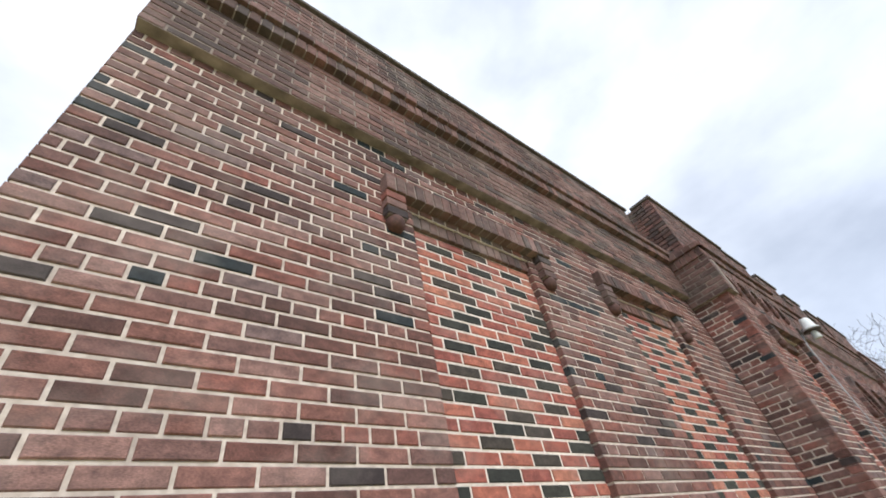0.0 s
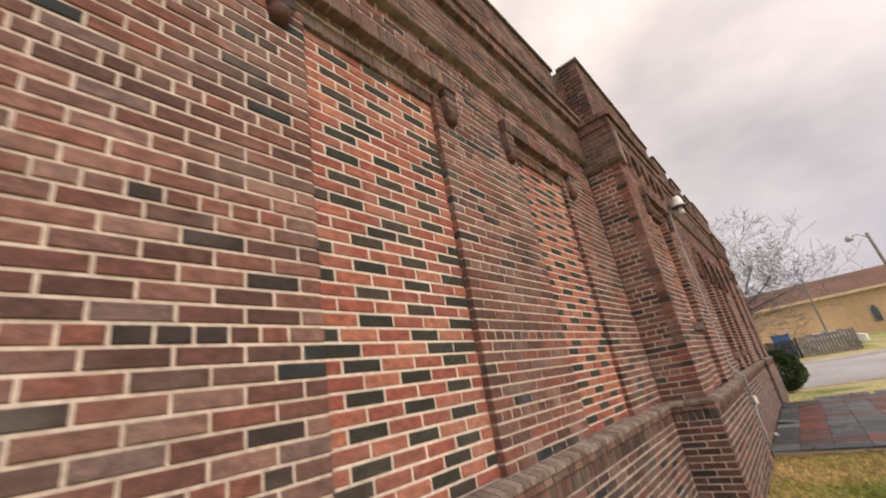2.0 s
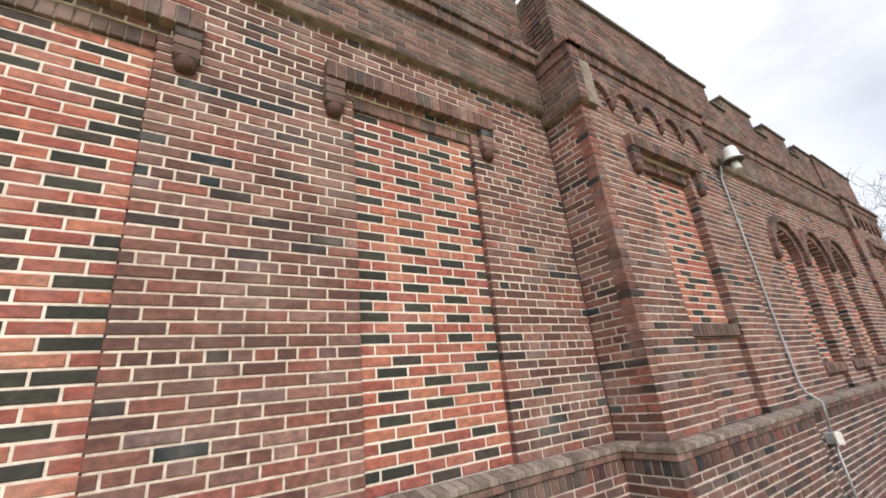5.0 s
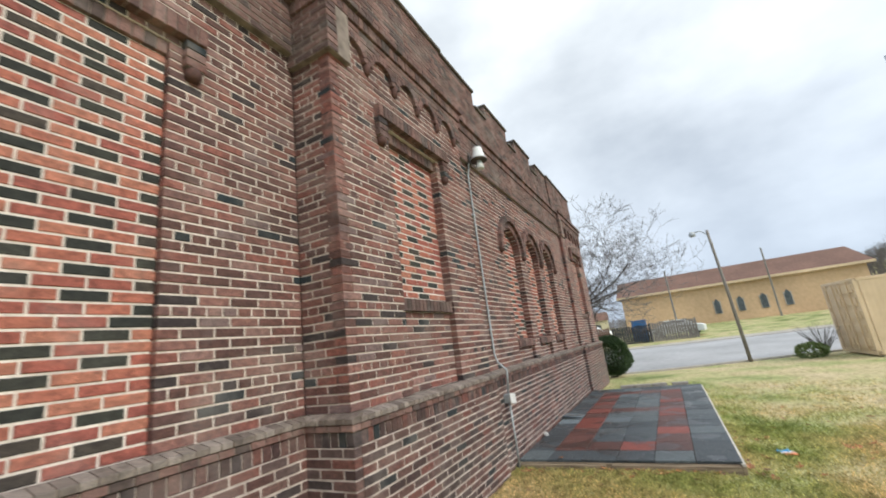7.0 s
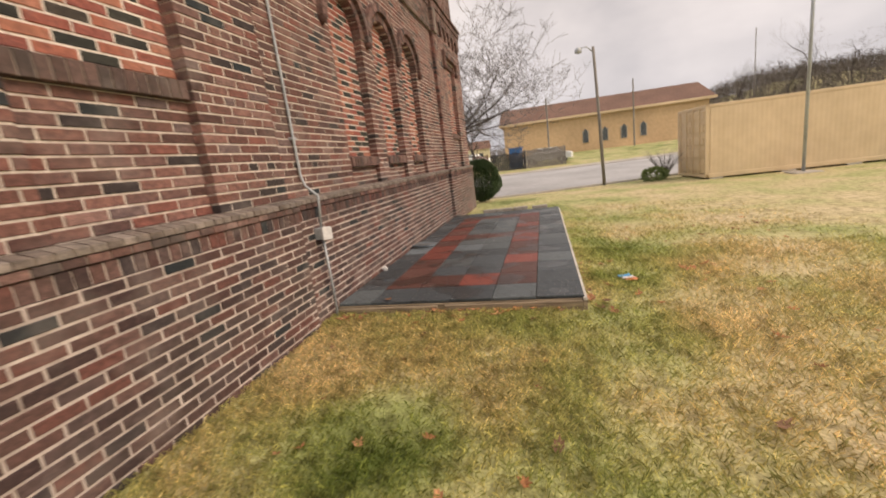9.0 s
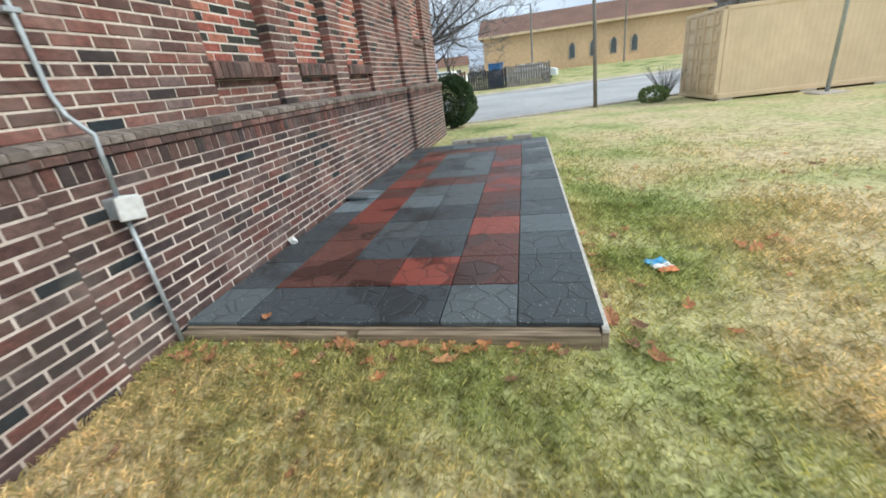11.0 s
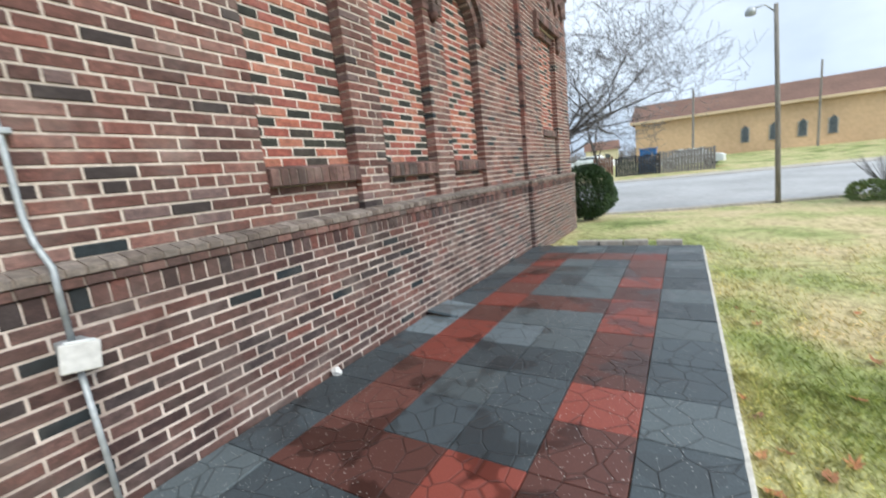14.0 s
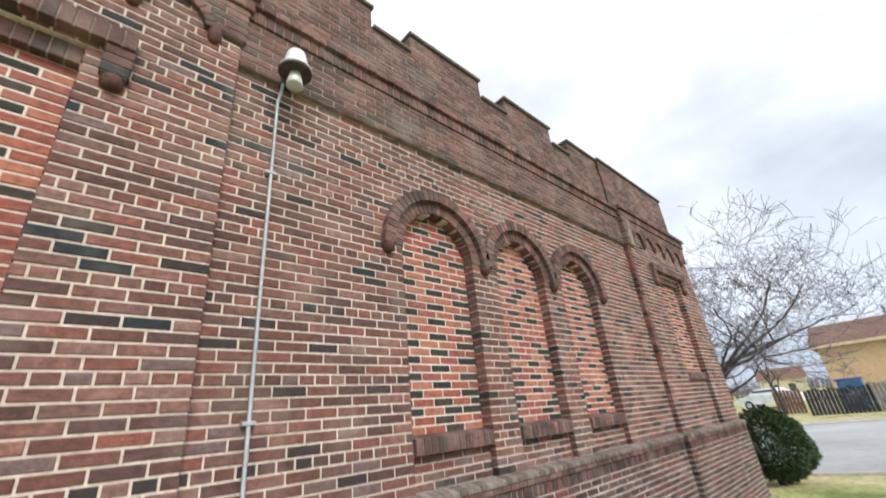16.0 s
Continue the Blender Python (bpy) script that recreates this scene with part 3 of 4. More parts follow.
def parapet_c(w):
    band(w, B1, D0, 4.24, 4.72, YC - 0.05)
    row(w, "cornice_course", B1, D0, 4.72, 4.85, "front", YC - 0.07, 0.3, 0.075, OLD)
    row(w, "cornice_course", B1, D0, 4.85, 4.92, "front", YC - 0.11, 0.35, 0.11, OLD, slope=0.07)
    band(w, B1, D0, 4.92, 5.72, YC + 0.06)
    a = B1
    for m0, m1 in MERLONS:
        band(w, m0, m1, 5.72, 6.02, YC + 0.06)
        coping(w, m0, m1, YC + 0.06, YC + 0.36, 6.02)
        if m0 > a:
            coping(w, a, m0 - 0.03, YC + 0.06, YC + 0.36, 5.72)
        a = m1 + 0.03
    if a < D0:
        coping(w, a, D0 - 0.03, YC + 0.06, YC + 0.36, 5.72)
    core(w, B1, D0, YC + 0.2, YC + 0.5, -0.3, 5.71)


MERLONS = [(2.68, 3.95), (4.50, 5.72), (6.28, 7.45), (8.0, 9.0)]
wall_c = straight_wall("wall_3", B1, D0, YC, spans_arch(B1, D0, ARCHES, AR, ASPRING), 4.24,
                       "brick wall with three bricked-up round-arched windows", lambda u, z: 2.7 < u < 4.2 and 1.3 < z < 3.6,
                       lambda u, z: 2.7 < u < 4.6, parapet_c)
# the building's end beyond the last pavilion and its back, out of sight
shell = thing("wall_5", "plain far end and rear of the brick building", "wall", "structure")
band(shell, -9.0, -YA - 0.05, -0.3, 5.95, A0 - 0.001, "left", depth=0.3)
part("end_wall", box_bm(11.75, 12.04, 0.42, 9.0, -0.3, 5.9), OLD, shell)
part("rear_wall", box_bm(A0, 12.04, 9.0, 9.3, -0.3, 5.9), OLD, shell)
part("flat_roof", box_bm(A0 + 0.3, 12.0, 0.9, 9.0, 5.3, 5.4), COPING, shell)


# ---- bricked-up windows ----
def diagonal(seed):
    """One dark brick in three, staggered from course to course, with short diagonals here and there."""
    r = random.Random(seed + 40)
    steps, p = [], seed
    while len(steps) < 80:
        move, run = r.choice(((3, 5), (3, 3), (1, 2), (-1, 2), (3, 7)))
        for _ in range(run):
            p += move
            steps.append(p)

    def f(c, k, rng):
        at = 2 * k + c % 2
        dark = (at - steps[c] + (steps[c] + c) % 2) % 6 < 2
        return (2 if dark else 1) if rng.random() > 0.04 else (1 if dark else 2)
    return f


def infill(w, spans, z0, z1, plane, shift, seed):
    lay(w, bond(spans, z0, z1, "running", shift, diagonal(seed)), "front", plane, 0.06, near=lambda u, z: True, limit=300)
    bed(w, spans, z0, z1, "front", plane, 0.12, MORTAR_NEW, 0.005)


def bracket(w, x, plane, z0, z1):
    """Leg of the hood mould: brick courses on a rounded terracotta foot."""
    b = part("bracket", box_bm(x - 0.062, x + 0.062, plane - 0.052, plane + 0.02, z0 + 0.08, z1), MORTAR_OLD, w, "brick leg of the hood mould")
    n = int(round((z1 - z0 - 0.08) / COURSE))
    h = (z1 - z0 - 0.08) / n
    for k in range(n):
        part("brick", box_bm(x - 0.07, x + 0.07, plane - 0.06, plane + 0.02, z0 + 0.08 + k * h + 0.005, z0 + 0.08 + (k + 1) * h - 0.005, 0.005), OLD if k % 2 else BRICK, b)
    part("foot", lathe_bm([(0.02, -0.005), (0.042, 0.0), (0.056, 0.025), (0.06, 0.06), (0.05, 0.085)], 12, at=Matrix.Translation((x, plane - 0.012, z0))), TERRACOTTA, b, smooth=True)


def square_window(name, x0, x1, plane, recess, sill_z, label, seed):
    w = thing(name, label, "window", "structure")
    sp = plain(x0, x1)
    z0 = LEDGE + 0.02
    if sill_z:
        infill(w, sp, sill_z + 0.02, HEAD, plane + recess, x0, seed)
        lay(w, bond(sp, z0, sill_z - 0.12, "running", x0), "front", plane + recess - 0.03, 0.09, near=lambda u, z: True, limit=80)
        bed(w, sp, z0, sill_z - 0.12, "front", plane + recess - 0.03, 0.15)
        row(w, "sill", x0 + 0.01, x1 - 0.01, sill_z - 0.12, sill_z, "front", plane + 0.02, 0.13, 0.07, OLD, slope=0.03, label="rowlock brick sill, grey")
    else:
        infill(w, sp, z0, HEAD, plane + recess, x0, seed)
    row(w, "soldier_lintel", x0, x1, HEAD, HEAD + 0.135, "front", plane + recess * 0.4, 0.12, 0.072, OLD)
    row(w, "hood_mould", x0 - 0.22, x1 + 0.22, HEAD + 0.15, HEAD + 0.29, "front", plane - 0.075, 0.09, 0.072, OLD)
    bracket(w, x0 - 0.15, plane, HEAD - 0.14, HEAD + 0.15)
    bracket(w, x1 + 0.15, plane, HEAD - 0.14, HEAD + 0.15)
    return w


for i, (a, b) in enumerate(RECTS["A"]):
    square_window("window_%d" % (i + 1), a, b, YA, 0.045, 0, "bricked-up window of orange and black bricks under a hood mould", 1 + i)
square_window("window_3", *RECTS["B"][0], YB, 0.10, 2.08, "narrow bricked-up window with a rowlock sill and hood mould", 0)
square_window("window_4", *RECTS["D"][0], YD, 0.10, 2.08, "far bricked-up window with a rowlock sill and hood mould", 2)


def voussoirs(w, name, c, r0, r1, spring, plane, depth, count, a_from=0.0, a_to=math.pi):
    verts, faces = [], []
    for k in range(count):
        s = (a_to - a_from) / count
        a0, a1 = a_from + k * s + 0.008, a_from + (k + 1) * s - 0.008
        base = len(verts)
        for d in (plane, plane + depth):
            for rr, a in ((r0, a0), (r0, a1), (r1, a1), (r1, a0)):
                verts.append((c + rr * math.cos(a), d, spring + rr * math.sin(a)))
        faces += [tuple(base + i for i in f) for f in ((3, 2, 1, 0), (0, 1, 5, 4), (1, 2, 6, 5), (2, 3, 7, 6), (3, 0, 4, 7))]
    index = [0] * len(faces)
    # bed ring
    n, base = 24, len(verts)
    for k in range(n + 1):
        a = a_from + (a_to - a_from) * k / n
        for rr, d in ((r0 + 0.004, plane + 0.007), (r1 - 0.004, plane + 0.007), (r1 - 0.004, plane + depth), (r0 + 0.004, plane + depth)):
            verts.append((c + rr * math.cos(a), d, spring + rr * math.sin(a)))
    for k in range(n):
        for q in range(4):
            i, j = base + 4 * k + q, base + 4 * k + (q + 1) % 4
            faces.append((i, j, j + 4, i + 4))
            index.append(1)
    put(name, mesh(name, verts, faces, [OLD, MORTAR_OLD], index), w)


for i, c in enumerate(ARCHES):
    w = thing("window_%d" % (5 + i), "round-arched bricked-up window of orange and black bricks", "window", "structure")

    def fill_spans(z, c=c):
        h = arch_half(z, AR - 0.002, ASPRING)
        return [(c - h, c + h)] if h > 0.05 else []
    infill(w, fill_spans, 1.58, ASPRING + AR, YC + 0.11, c - AR, i)
    lay(w, bond(plain(c - AR, c + AR), LEDGE + 0.02, 1.45, "running", c), "front", YC + 0.06, 0.1, near=lambda u, z: True, limit=60)
    bed(w, plain(c - AR, c + AR), LEDGE + 0.02, 1.45, "front", YC + 0.06, 0.15)
    row(w, "sill", c - AR + 0.01, c + AR - 0.01, 1.45, 1.565, "front", YC - 0.02, 0.15, 0.07, OLD, slope=0.03, label="rowlock brick sill, grey")
    voussoirs(w, "arch_ring", c, AR - 0.005, AR + 0.11, ASPRING, YC - 0.012, 0.13, 26)
    voussoirs(w, "hood_mould", c, AR + 0.11, AR + 0.215, ASPRING, YC - 0.065, 0.08, 28)
    for s in ((-1, 1) if i == 0 else (1,)):
        x = c + s * (AR + 0.1625)
        b = part("bracket", box_bm(x - 0.057, x + 0.057, YC - 0.069, YC + 0.02, ASPRING - 0.02, ASPRING + 0.06, 0.01), OLD, w)
        part("foot", lathe_bm([(0.02, -0.05), (0.04, -0.035), (0.055, 0.0), (0.055, 0.04)], 12, at=Matrix.Translation((x, YC - 0.02, ASPRING - 0.05))), TERRACOTTA, b, smooth=True)


# ---- ground and road ----
def lerp(a, b, t):
    return a + (b - a) * max(0.0, min(1.0, t))


def ground_z(x, y):
    z = -0.008 * max(0, min(x, 16) - 2) - 0.08 * max(0, min((-y - 2.1) / 0.8, 1)) - 0.012 * max(0, min(-y - 2.9, 6))
    z = lerp(z, -0.26, (x - 13.5) / 2.5)
    if x > 34:
        z = lerp(-0.26, 0.75, (x - 34) / 17)
    if x > 62:
        z += lerp(0, 9, (x - 62) / 40) * lerp(0, 1, (-y - 18) / 30)
    return z + (0.012 * noise.noise((x * 0.7, y * 0.7, 0)) if x < 15 else 0)


def axis(near0, near1, step, far):
    pts = [near0 + i * step for i in range(int((near1 - near0) / step) + 1)]
    up, d = near1, step
    while up < far:
        d *= 1.35
        up += d
        pts.append(up)
    lo, d = near0, step
    while lo > -far:
        d *= 1.35
        lo -= d
        pts.append(lo)
    return sorted(pts)


gx, gy = axis(-8, 40, 0.5, 900), axis(-16, 6, 0.5, 900)
gv = [(x, y, ground_z(x, y)) for y in gy for x in gx]
gf = [(j * len(gx) + i, j * len(gx) + i + 1, (j + 1) * len(gx) + i + 1, (j + 1) * len(gx) + i) for j in range(len(gy) - 1) for i in range(len(gx) - 1)]
tagged(new("ground", mesh("ground", gv, gf, GRASS, smooth=True)), "patchy winter lawn, yellow straw and green grass", "ground", kind="structure")


def near_edge(y):
    return 15.35 - 0.36 * y


def strip(name, a, b, y0, y1, lift, mat, label, kind="structure", thick=0.0, cells=6):
    ys = [y0 + (y1 - y0) * i / 60 for i in range(61)]
    verts, faces = [], []
    for y in ys:
        for k in range(cells + 1):
            x = a(y) + (b(y) - a(y)) * k / cells
            verts.append((x, y, ground_z(x, y) + lift))
    w = cells + 1
    for j in range(60):
        for k in range(cells):
            faces.append((j * w + k, j * w + k + 1, (j + 1) * w + k + 1, (j + 1) * w + k))
    if thick:
        n = len(verts)
        verts += [(x, y, z - thick) for x, y, z in verts]
        for j in range(60):
            faces += [(j * w, (j + 1) * w, n + (j + 1) * w, n + j * w), (j * w + cells, n + j * w + cells, n + (j + 1) * w + cells, (j + 1) * w + cells)]
    return tagged(new(name, mesh(name, verts, faces, mat)), label, name, kind=kind)


strip("road", lambda y: near_edge(y) + 0.3, lambda y: 33.5 - 0.12 * y, -60, 45, 0.015, ASPHALT, "pale grey asphalt street behind the lawn", cells=12)
strip("kerb", near_edge, lambda y: near_edge(y) + 0.3, -60, 45, 0.06, CONCRETE, "low pale concrete kerb along the street", thick=0.2, cells=2)
strip("pavement", lambda y: 33.5 - 0.12 * y, lambda y: 35.0 - 0.12 * y, -60, 45, 0.05, CONCRETE, "worn sandy verge beyond the street", thick=0.2, cells=2)

# grass blades near the path
rng = np.random.default_rng(4)
bv, bf = [], []
for _ in range(260000):
    x = float(rng.uniform(-1.5, 11.5)) if rng.random() < 0.6 else float(rng.uniform(0.6, 5.5))
    y = -float(rng.beta(1.0, 1.7)) * 6.5 + 0.05
    if 3.02 < x < 9.2 and y > -2.42:
        continue
    if noise.noise((x * 1.3, y * 1.3, 3)) < rng.uniform(-0.7, 0.25) or rng.random() < (x - 5.0) / 6:
        continue
    h, a, ln = float(rng.uniform(0.012, 0.058)), float(rng.uniform(0, 6.28)), float(rng.uniform(0.012, 0.055))
    z, wd = ground_z(x, y) - 0.004, float(rng.uniform(0.0012, 0.0028))
    ca, sa = math.cos(a), math.sin(a)
    i = len(bv)
    bv += [(x - sa * wd, y + ca * wd, z), (x + sa * wd, y - ca * wd, z), (x + ca * ln * 0.5, y + sa * ln * 0.5, z + h * 0.8), (x + ca * ln, y + sa * ln, z + h)]
    bf += [(i, i + 1, i + 2), (i + 2, i + 1, i + 3), ]
tagged(new("grass", mesh("grass", bv, bf, BLADE)), "short dry and green grass blades on the lawn", "grass", kind="stuff")

# ---- rubber-tile deck ----
MX0, MX1, MY0, MY1, MZ, TILE = 3.10, 9.08, -2.36, 0.035, 0.092, 0.416
deck = thing("deck", "low wooden platform under rubber tiles beside the wall", "deck")
part("front_board", box_bm(MX0 - 0.055, MX0 - 0.015, MY0 + 0.02, -1.09, -0.12, 0.052, 0.004), WOOD, deck)
part("front_board", box_bm(MX0 - 0.06, MX0 - 0.018, -1.02, MY1, -0.12, 0.050, 0.004), WOOD, deck)
part("inner_board", box_bm(MX0 - 0.012, MX0 + 0.03, MY0 + 0.02, MY1, -0.12, 0.06, 0.004), WOOD, deck)
part("side_board", box_bm(MX0 - 0.03, MX1, MY0 - 0.02, MY0 + 0.015, -0.2, 0.048, 0.004), WOOD, deck)
part("edge_strip", box_bm(MX0 - 0.03, MX1, MY0 - 0.022, MY0 + 0.013, 0.048, 0.072, 0.004), EDGE, deck, "pale painted edge strip")
part("platform", box_bm(MX0 + 0.03, MX1, MY0 + 0.015, MY1 + 0.01, -0.1, 0.058), WOOD, deck)

floor_mat = thing("rubber_mat", "black, grey and red rubber paving tiles, damp, with white specks", "rubber mat")
ycuts = [MY0, -1.945, -1.54, -1.135, -0.725, -0.315, MY1]
rt = random.Random(8)
tile_cache = {}
# rows from the near end, each from the lawn side to the wall: black, grey, light, red, brown
TILE_ROWS = ["KGKKKG", "KBRBBK", "KBKKBK", "GRKGBK", "KBKKRK", "KBGLRL", "GRGGBL", "KRBBRK", "GBGGBK", "KRGKRK", "KBGGBG", "GBKGRK", "KRBBBK", "GKKGKK", "KGKKGK"]
TILE_KINDS = {"K": RUB_BLACK, "G": RUB_GREY, "L": RUB_LIGHT, "R": RUB_RED, "B": RUB_BROWN}
for r in range(15):
    xa, xb = MX0 + r * TILE, min(MX0 + (r + 1) * TILE, MX1)
    if xb - xa < 0.05:
        continue
    for c in range(6):
        mat = TILE_KINDS[TILE_ROWS[r][c]]
        lx, ly = xb - xa - 0.004, ycuts[c + 1] - ycuts[c] - 0.004
        key = (round(lx, 3), round(ly, 3), mat.name)
        if key not in tile_cache:
            bm = box_bm(-key[0] / 2, key[0] / 2, -key[1] / 2, key[1] / 2, -0.028, 0.0, 0.005)
            me = bpy.data.meshes.new("tile")
            bm.to_mesh(me)
            bm.free()
            me.materials.append(mat)
            tile_cache[key] = me
        lifted = c == 5 and r == 6
        put("tile", tile_cache[key], floor_mat, at=pose((xa + xb) / 2, (ycuts[c] + ycuts[c + 1]) / 2, MZ + rt.uniform(-0.002, 0.002) + (0.022 if lifted else 0), 5 if lifted else rt.uniform(-0.3, 0.3), 4 if lifted else rt.uniform(-0.3, 0.3), rt.uniform(-0.3, 0.3)))

blocks = [(9.2, -1.95), (9.21, -1.5), (9.2, -1.15), (9.22, -0.8)]
for bx, by in blocks:
    o = thing("concrete_block", "pale broken concrete block behind the rubber tiles", "block", group="blocks behind the deck")
    part("block_body", box_bm(-0.06, 0.07, -0.17, 0.17, -0.12, 0.11, 0.012), CONCRETE, o)
    o.matrix_basis = pose(bx, by, ground_z(bx, by) + 0.1, 0, 0, rt.uniform(-8, 8))

# ---- wall lamp, conduit and socket box ----
lamp = thing("wall_lamp", "grey-white enamel security lamp high on the wall", "lamp")
LX, LZ = 3.04, 4.25
part("backplate", box_bm(LX - 0.05, LX + 0.05, YC - 0.075, YC + 0.01, LZ - 0.02, LZ + 0.1, 0.008), CAPM, lamp)
av, af = [], []
tube(av, af, [(LX, YC - 0.06, LZ + 0.04), (LX, YC - 0.13, LZ + 0.06), (LX, YC - 0.2, LZ + 0.05)], [0.016] * 3, 8)
put("arm", mesh("arm", av, af, GALV, smooth=True), lamp)
part("housing", lathe_bm([(0.105, -0.0), (0.115, 0.0), (0.118, 0.02), (0.095, 0.035), (0.082, 0.12), (0.07, 0.175), (0.055, 0.195), (0.012, 0.2)], 24, at=Matrix.Translation((LX, YC - 0.21, LZ))), WHITE, lamp, smooth=True)
part("rim", lathe_bm([(0.115, -0.028), (0.125, -0.02), (0.125, -0.003), (0.115, 0.001)], 24, at=Matrix.Translation((LX, YC - 0.21, LZ))), CAPM, lamp, smooth=True)
part("lens", lathe_bm([(0.06, -0.15), (0.064, -0.145), (0.05, -0.07), (0.042, -0.026)], 20, at=Matrix.Translation((LX, YC - 0.21, LZ))), GLASS, lamp, "ribbed white glass lens", smooth=True)
conduit = thing("conduit", "grey galvanised conduit running down the brick wall", "pipe")
cv, cf = [], []
CY, CB = YC - 0.024, YC - BASE - 0.055
tube(cv, cf, [(LX - 0.03, YC - 0.06, LZ + 0.02), (LX - 0.035, YC - 0.05, LZ - 0.08), (LX - 0.05, CY, LZ - 0.2), (LX - 0.055, CY, 2.8), (LX - 0.055, CY, LEDGE + 0.22), (LX - 0.05, CY - 0.03, LEDGE + 0.12), (LX - 0.045, CB - 0.03, LEDGE + 0.02), (LX - 0.045, CB - 0.02, LEDGE - 0.1), (LX - 0.04, CB, 0.90)], [0.0125] * 9, 10)
put("upper_pipe", mesh("upper_pipe", cv, cf, GALV, smooth=True), conduit)
cv, cf = [], []
tube(cv, cf, [(LX - 0.04, CB, 0.80), (LX - 0.03, CB, 0.4), (LX - 0.025, CB + 0.005, -0.1)], [0.0125] * 3, 10)
put("lower_pipe", mesh("lower_pipe", cv, cf, GALV, smooth=True), conduit)
for z in (3.4, 1.75):
    part("strap", box_bm(LX - 0.095, LX - 0.02, CY - 0.016, YC + 0.004, z - 0.012, z + 0.012, 0.004), GALV, conduit)
sock = thing("socket_box", "white weatherproof socket box with a flip cover", "socket")
part("box_body", box_bm(LX - 0.085, LX + 0.01, CB - 0.035, YC - BASE + 0.003, 0.795, 0.905, 0.008), GALV, sock)
cover = part("cover", box_bm(-0.066, 0.066, -0.013, 0.013, -0.06, 0.06, 0.008), PAPER, sock, "white hinged cover", at=pose(LX - 0.04, CB - 0.05, 0.842, -6, 8, -10))
part("hinge", box_bm(-0.05, 0.05, -0.012, 0.014, 0.056, 0.068, 0.004), WHITE, cover)

# ---- litter and leaves ----
cup = thing("paper_ball", "crumpled white paper scrap on the rubber tiles", "litter")
bm = bmesh.new()
bmesh.ops.create_icosphere(bm, subdivisions=3, radius=0.034)
for v in bm.verts:
    v.co *= 1 + 0.45 * noise.noise(v.co * 40)
part("paper", bm, PAPER, cup)
cup.matrix_basis = pose(4.33, 0.0, 0.118)
bag = thing("snack_wrapper", "crumpled blue, white and orange wrapper on the grass", "litter")


def sheet(x0, x1, y0, y1, seed, nx=8, ny=6):
    bm = bmesh.new()
    vs = [[bm.verts.new((x0 + (x1 - x0) * i / nx, y0 + (y1 - y0) * j / ny, 0.022 + 0.022 * noise.noise((i * 0.6 + x0 * 30, j * 0.7, seed)))) for i in range(nx + 1)] for j in range(ny + 1)]
    for j in range(ny):
        for i in range(nx):
            bm.faces.new((vs[j][i], vs[j][i + 1], vs[j + 1][i + 1], vs[j + 1][i]))
    made = bmesh.ops.extrude_face_region(bm, geom=list(bm.faces))
    for v in made["geom"]:
        if isinstance(v, bmesh.types.BMVert):
            v.co.z += 0.006
    return bm


part("blue_end", sheet(0.03, 0.11, -0.07, 0.07, 1), CYAN, bag)
part("white_middle", sheet(-0.03, 0.03, -0.065, 0.065, 2), PAPER, bag)
part("orange_end", sheet(-0.09, -0.03, -0.06, 0.06, 3), ORANGE, bag)
bag.matrix_basis = pose(4.0, -2.88, ground_z(4.0, -2.88) + 0.012, 0, 0, 20)


def leaf_mesh(seed):
    r = random.Random(seed)
    bm = bmesh.new()
    tips = []
    n = 14
    for k in range(n):
        a = 2 * math.pi * k / n
        rad = (0.07 if k % 2 == 0 else 0.042) * r.uniform(0.65, 1.2)
        px, py = rad * math.cos(a) * 1.25, rad * math.sin(a) * 0.72
        tips.append(bm.verts.new((px, py, 0.010 + 3.0 * px * px * r.uniform(0.4, 1.2) + 2.0 * abs(py) ** 1.5)))
    mid = bm.verts.new((0, 0, 0.008))
    for k in range(n):
        bm.faces.new((mid, tips[k], tips[(k + 1) % n]))
    made = bmesh.ops.extrude_face_region(bm, geom=list(bm.faces))
    for v in made["geom"]:
        if isinstance(v, bmesh.types.BMVert):
            v.co.z += 0.0015
    me = bpy.data.meshes.new("leaf")
    bm.to_mesh(me)
    bm.free()
    me.materials.append(LEAF)
    return me


leaf_kinds = [leaf_mesh(k) for k in range(5)]
spots = [(3.51, -2.88), (4.57, -2.68), (4.72, -2.8), (4.30, -3.57), (4.36, -3.5), (4.49, -3.77), (4.42, -3.82), (3.73, -2.65), (6.46, -2.66), (5.99, -3.23), (3.30, -2.43), (3.26, -2.56),
         (2.87, -0.12), (2.87, -0.3), (2.99, -0.95), (3.0, -1.02), (3.0, -1.39), (3.04, -1.79), (2.88, -1.6), (3.01, -2.58), (1.22, -2.07), (1.07, -0.66), (3.05, -3.89), (2.57, -3.24), (3.1, -2.5),
         (6.76, -4.37), (5.4, -3.0), (4.1, -3.65), (2.75, -1.3), (4.6, -2.45)]
for _ in range(45):
    spots.append((rt.uniform(0.2, 9.5), rt.uniform(-6, -2.5)))
for _ in range(18):
    spots.append((rt.uniform(0.6, 3.0), rt.uniform(-2.5, -0.1)))
for _ in range(40):
    spots.append((3.02 - abs(rt.gauss(0, 0.12)), rt.uniform(-2.4, 0.0)))
for _ in range(14):
    spots.append((rt.uniform(3.1, 5.5), -2.42 - abs(rt.gauss(0, 0.06))))
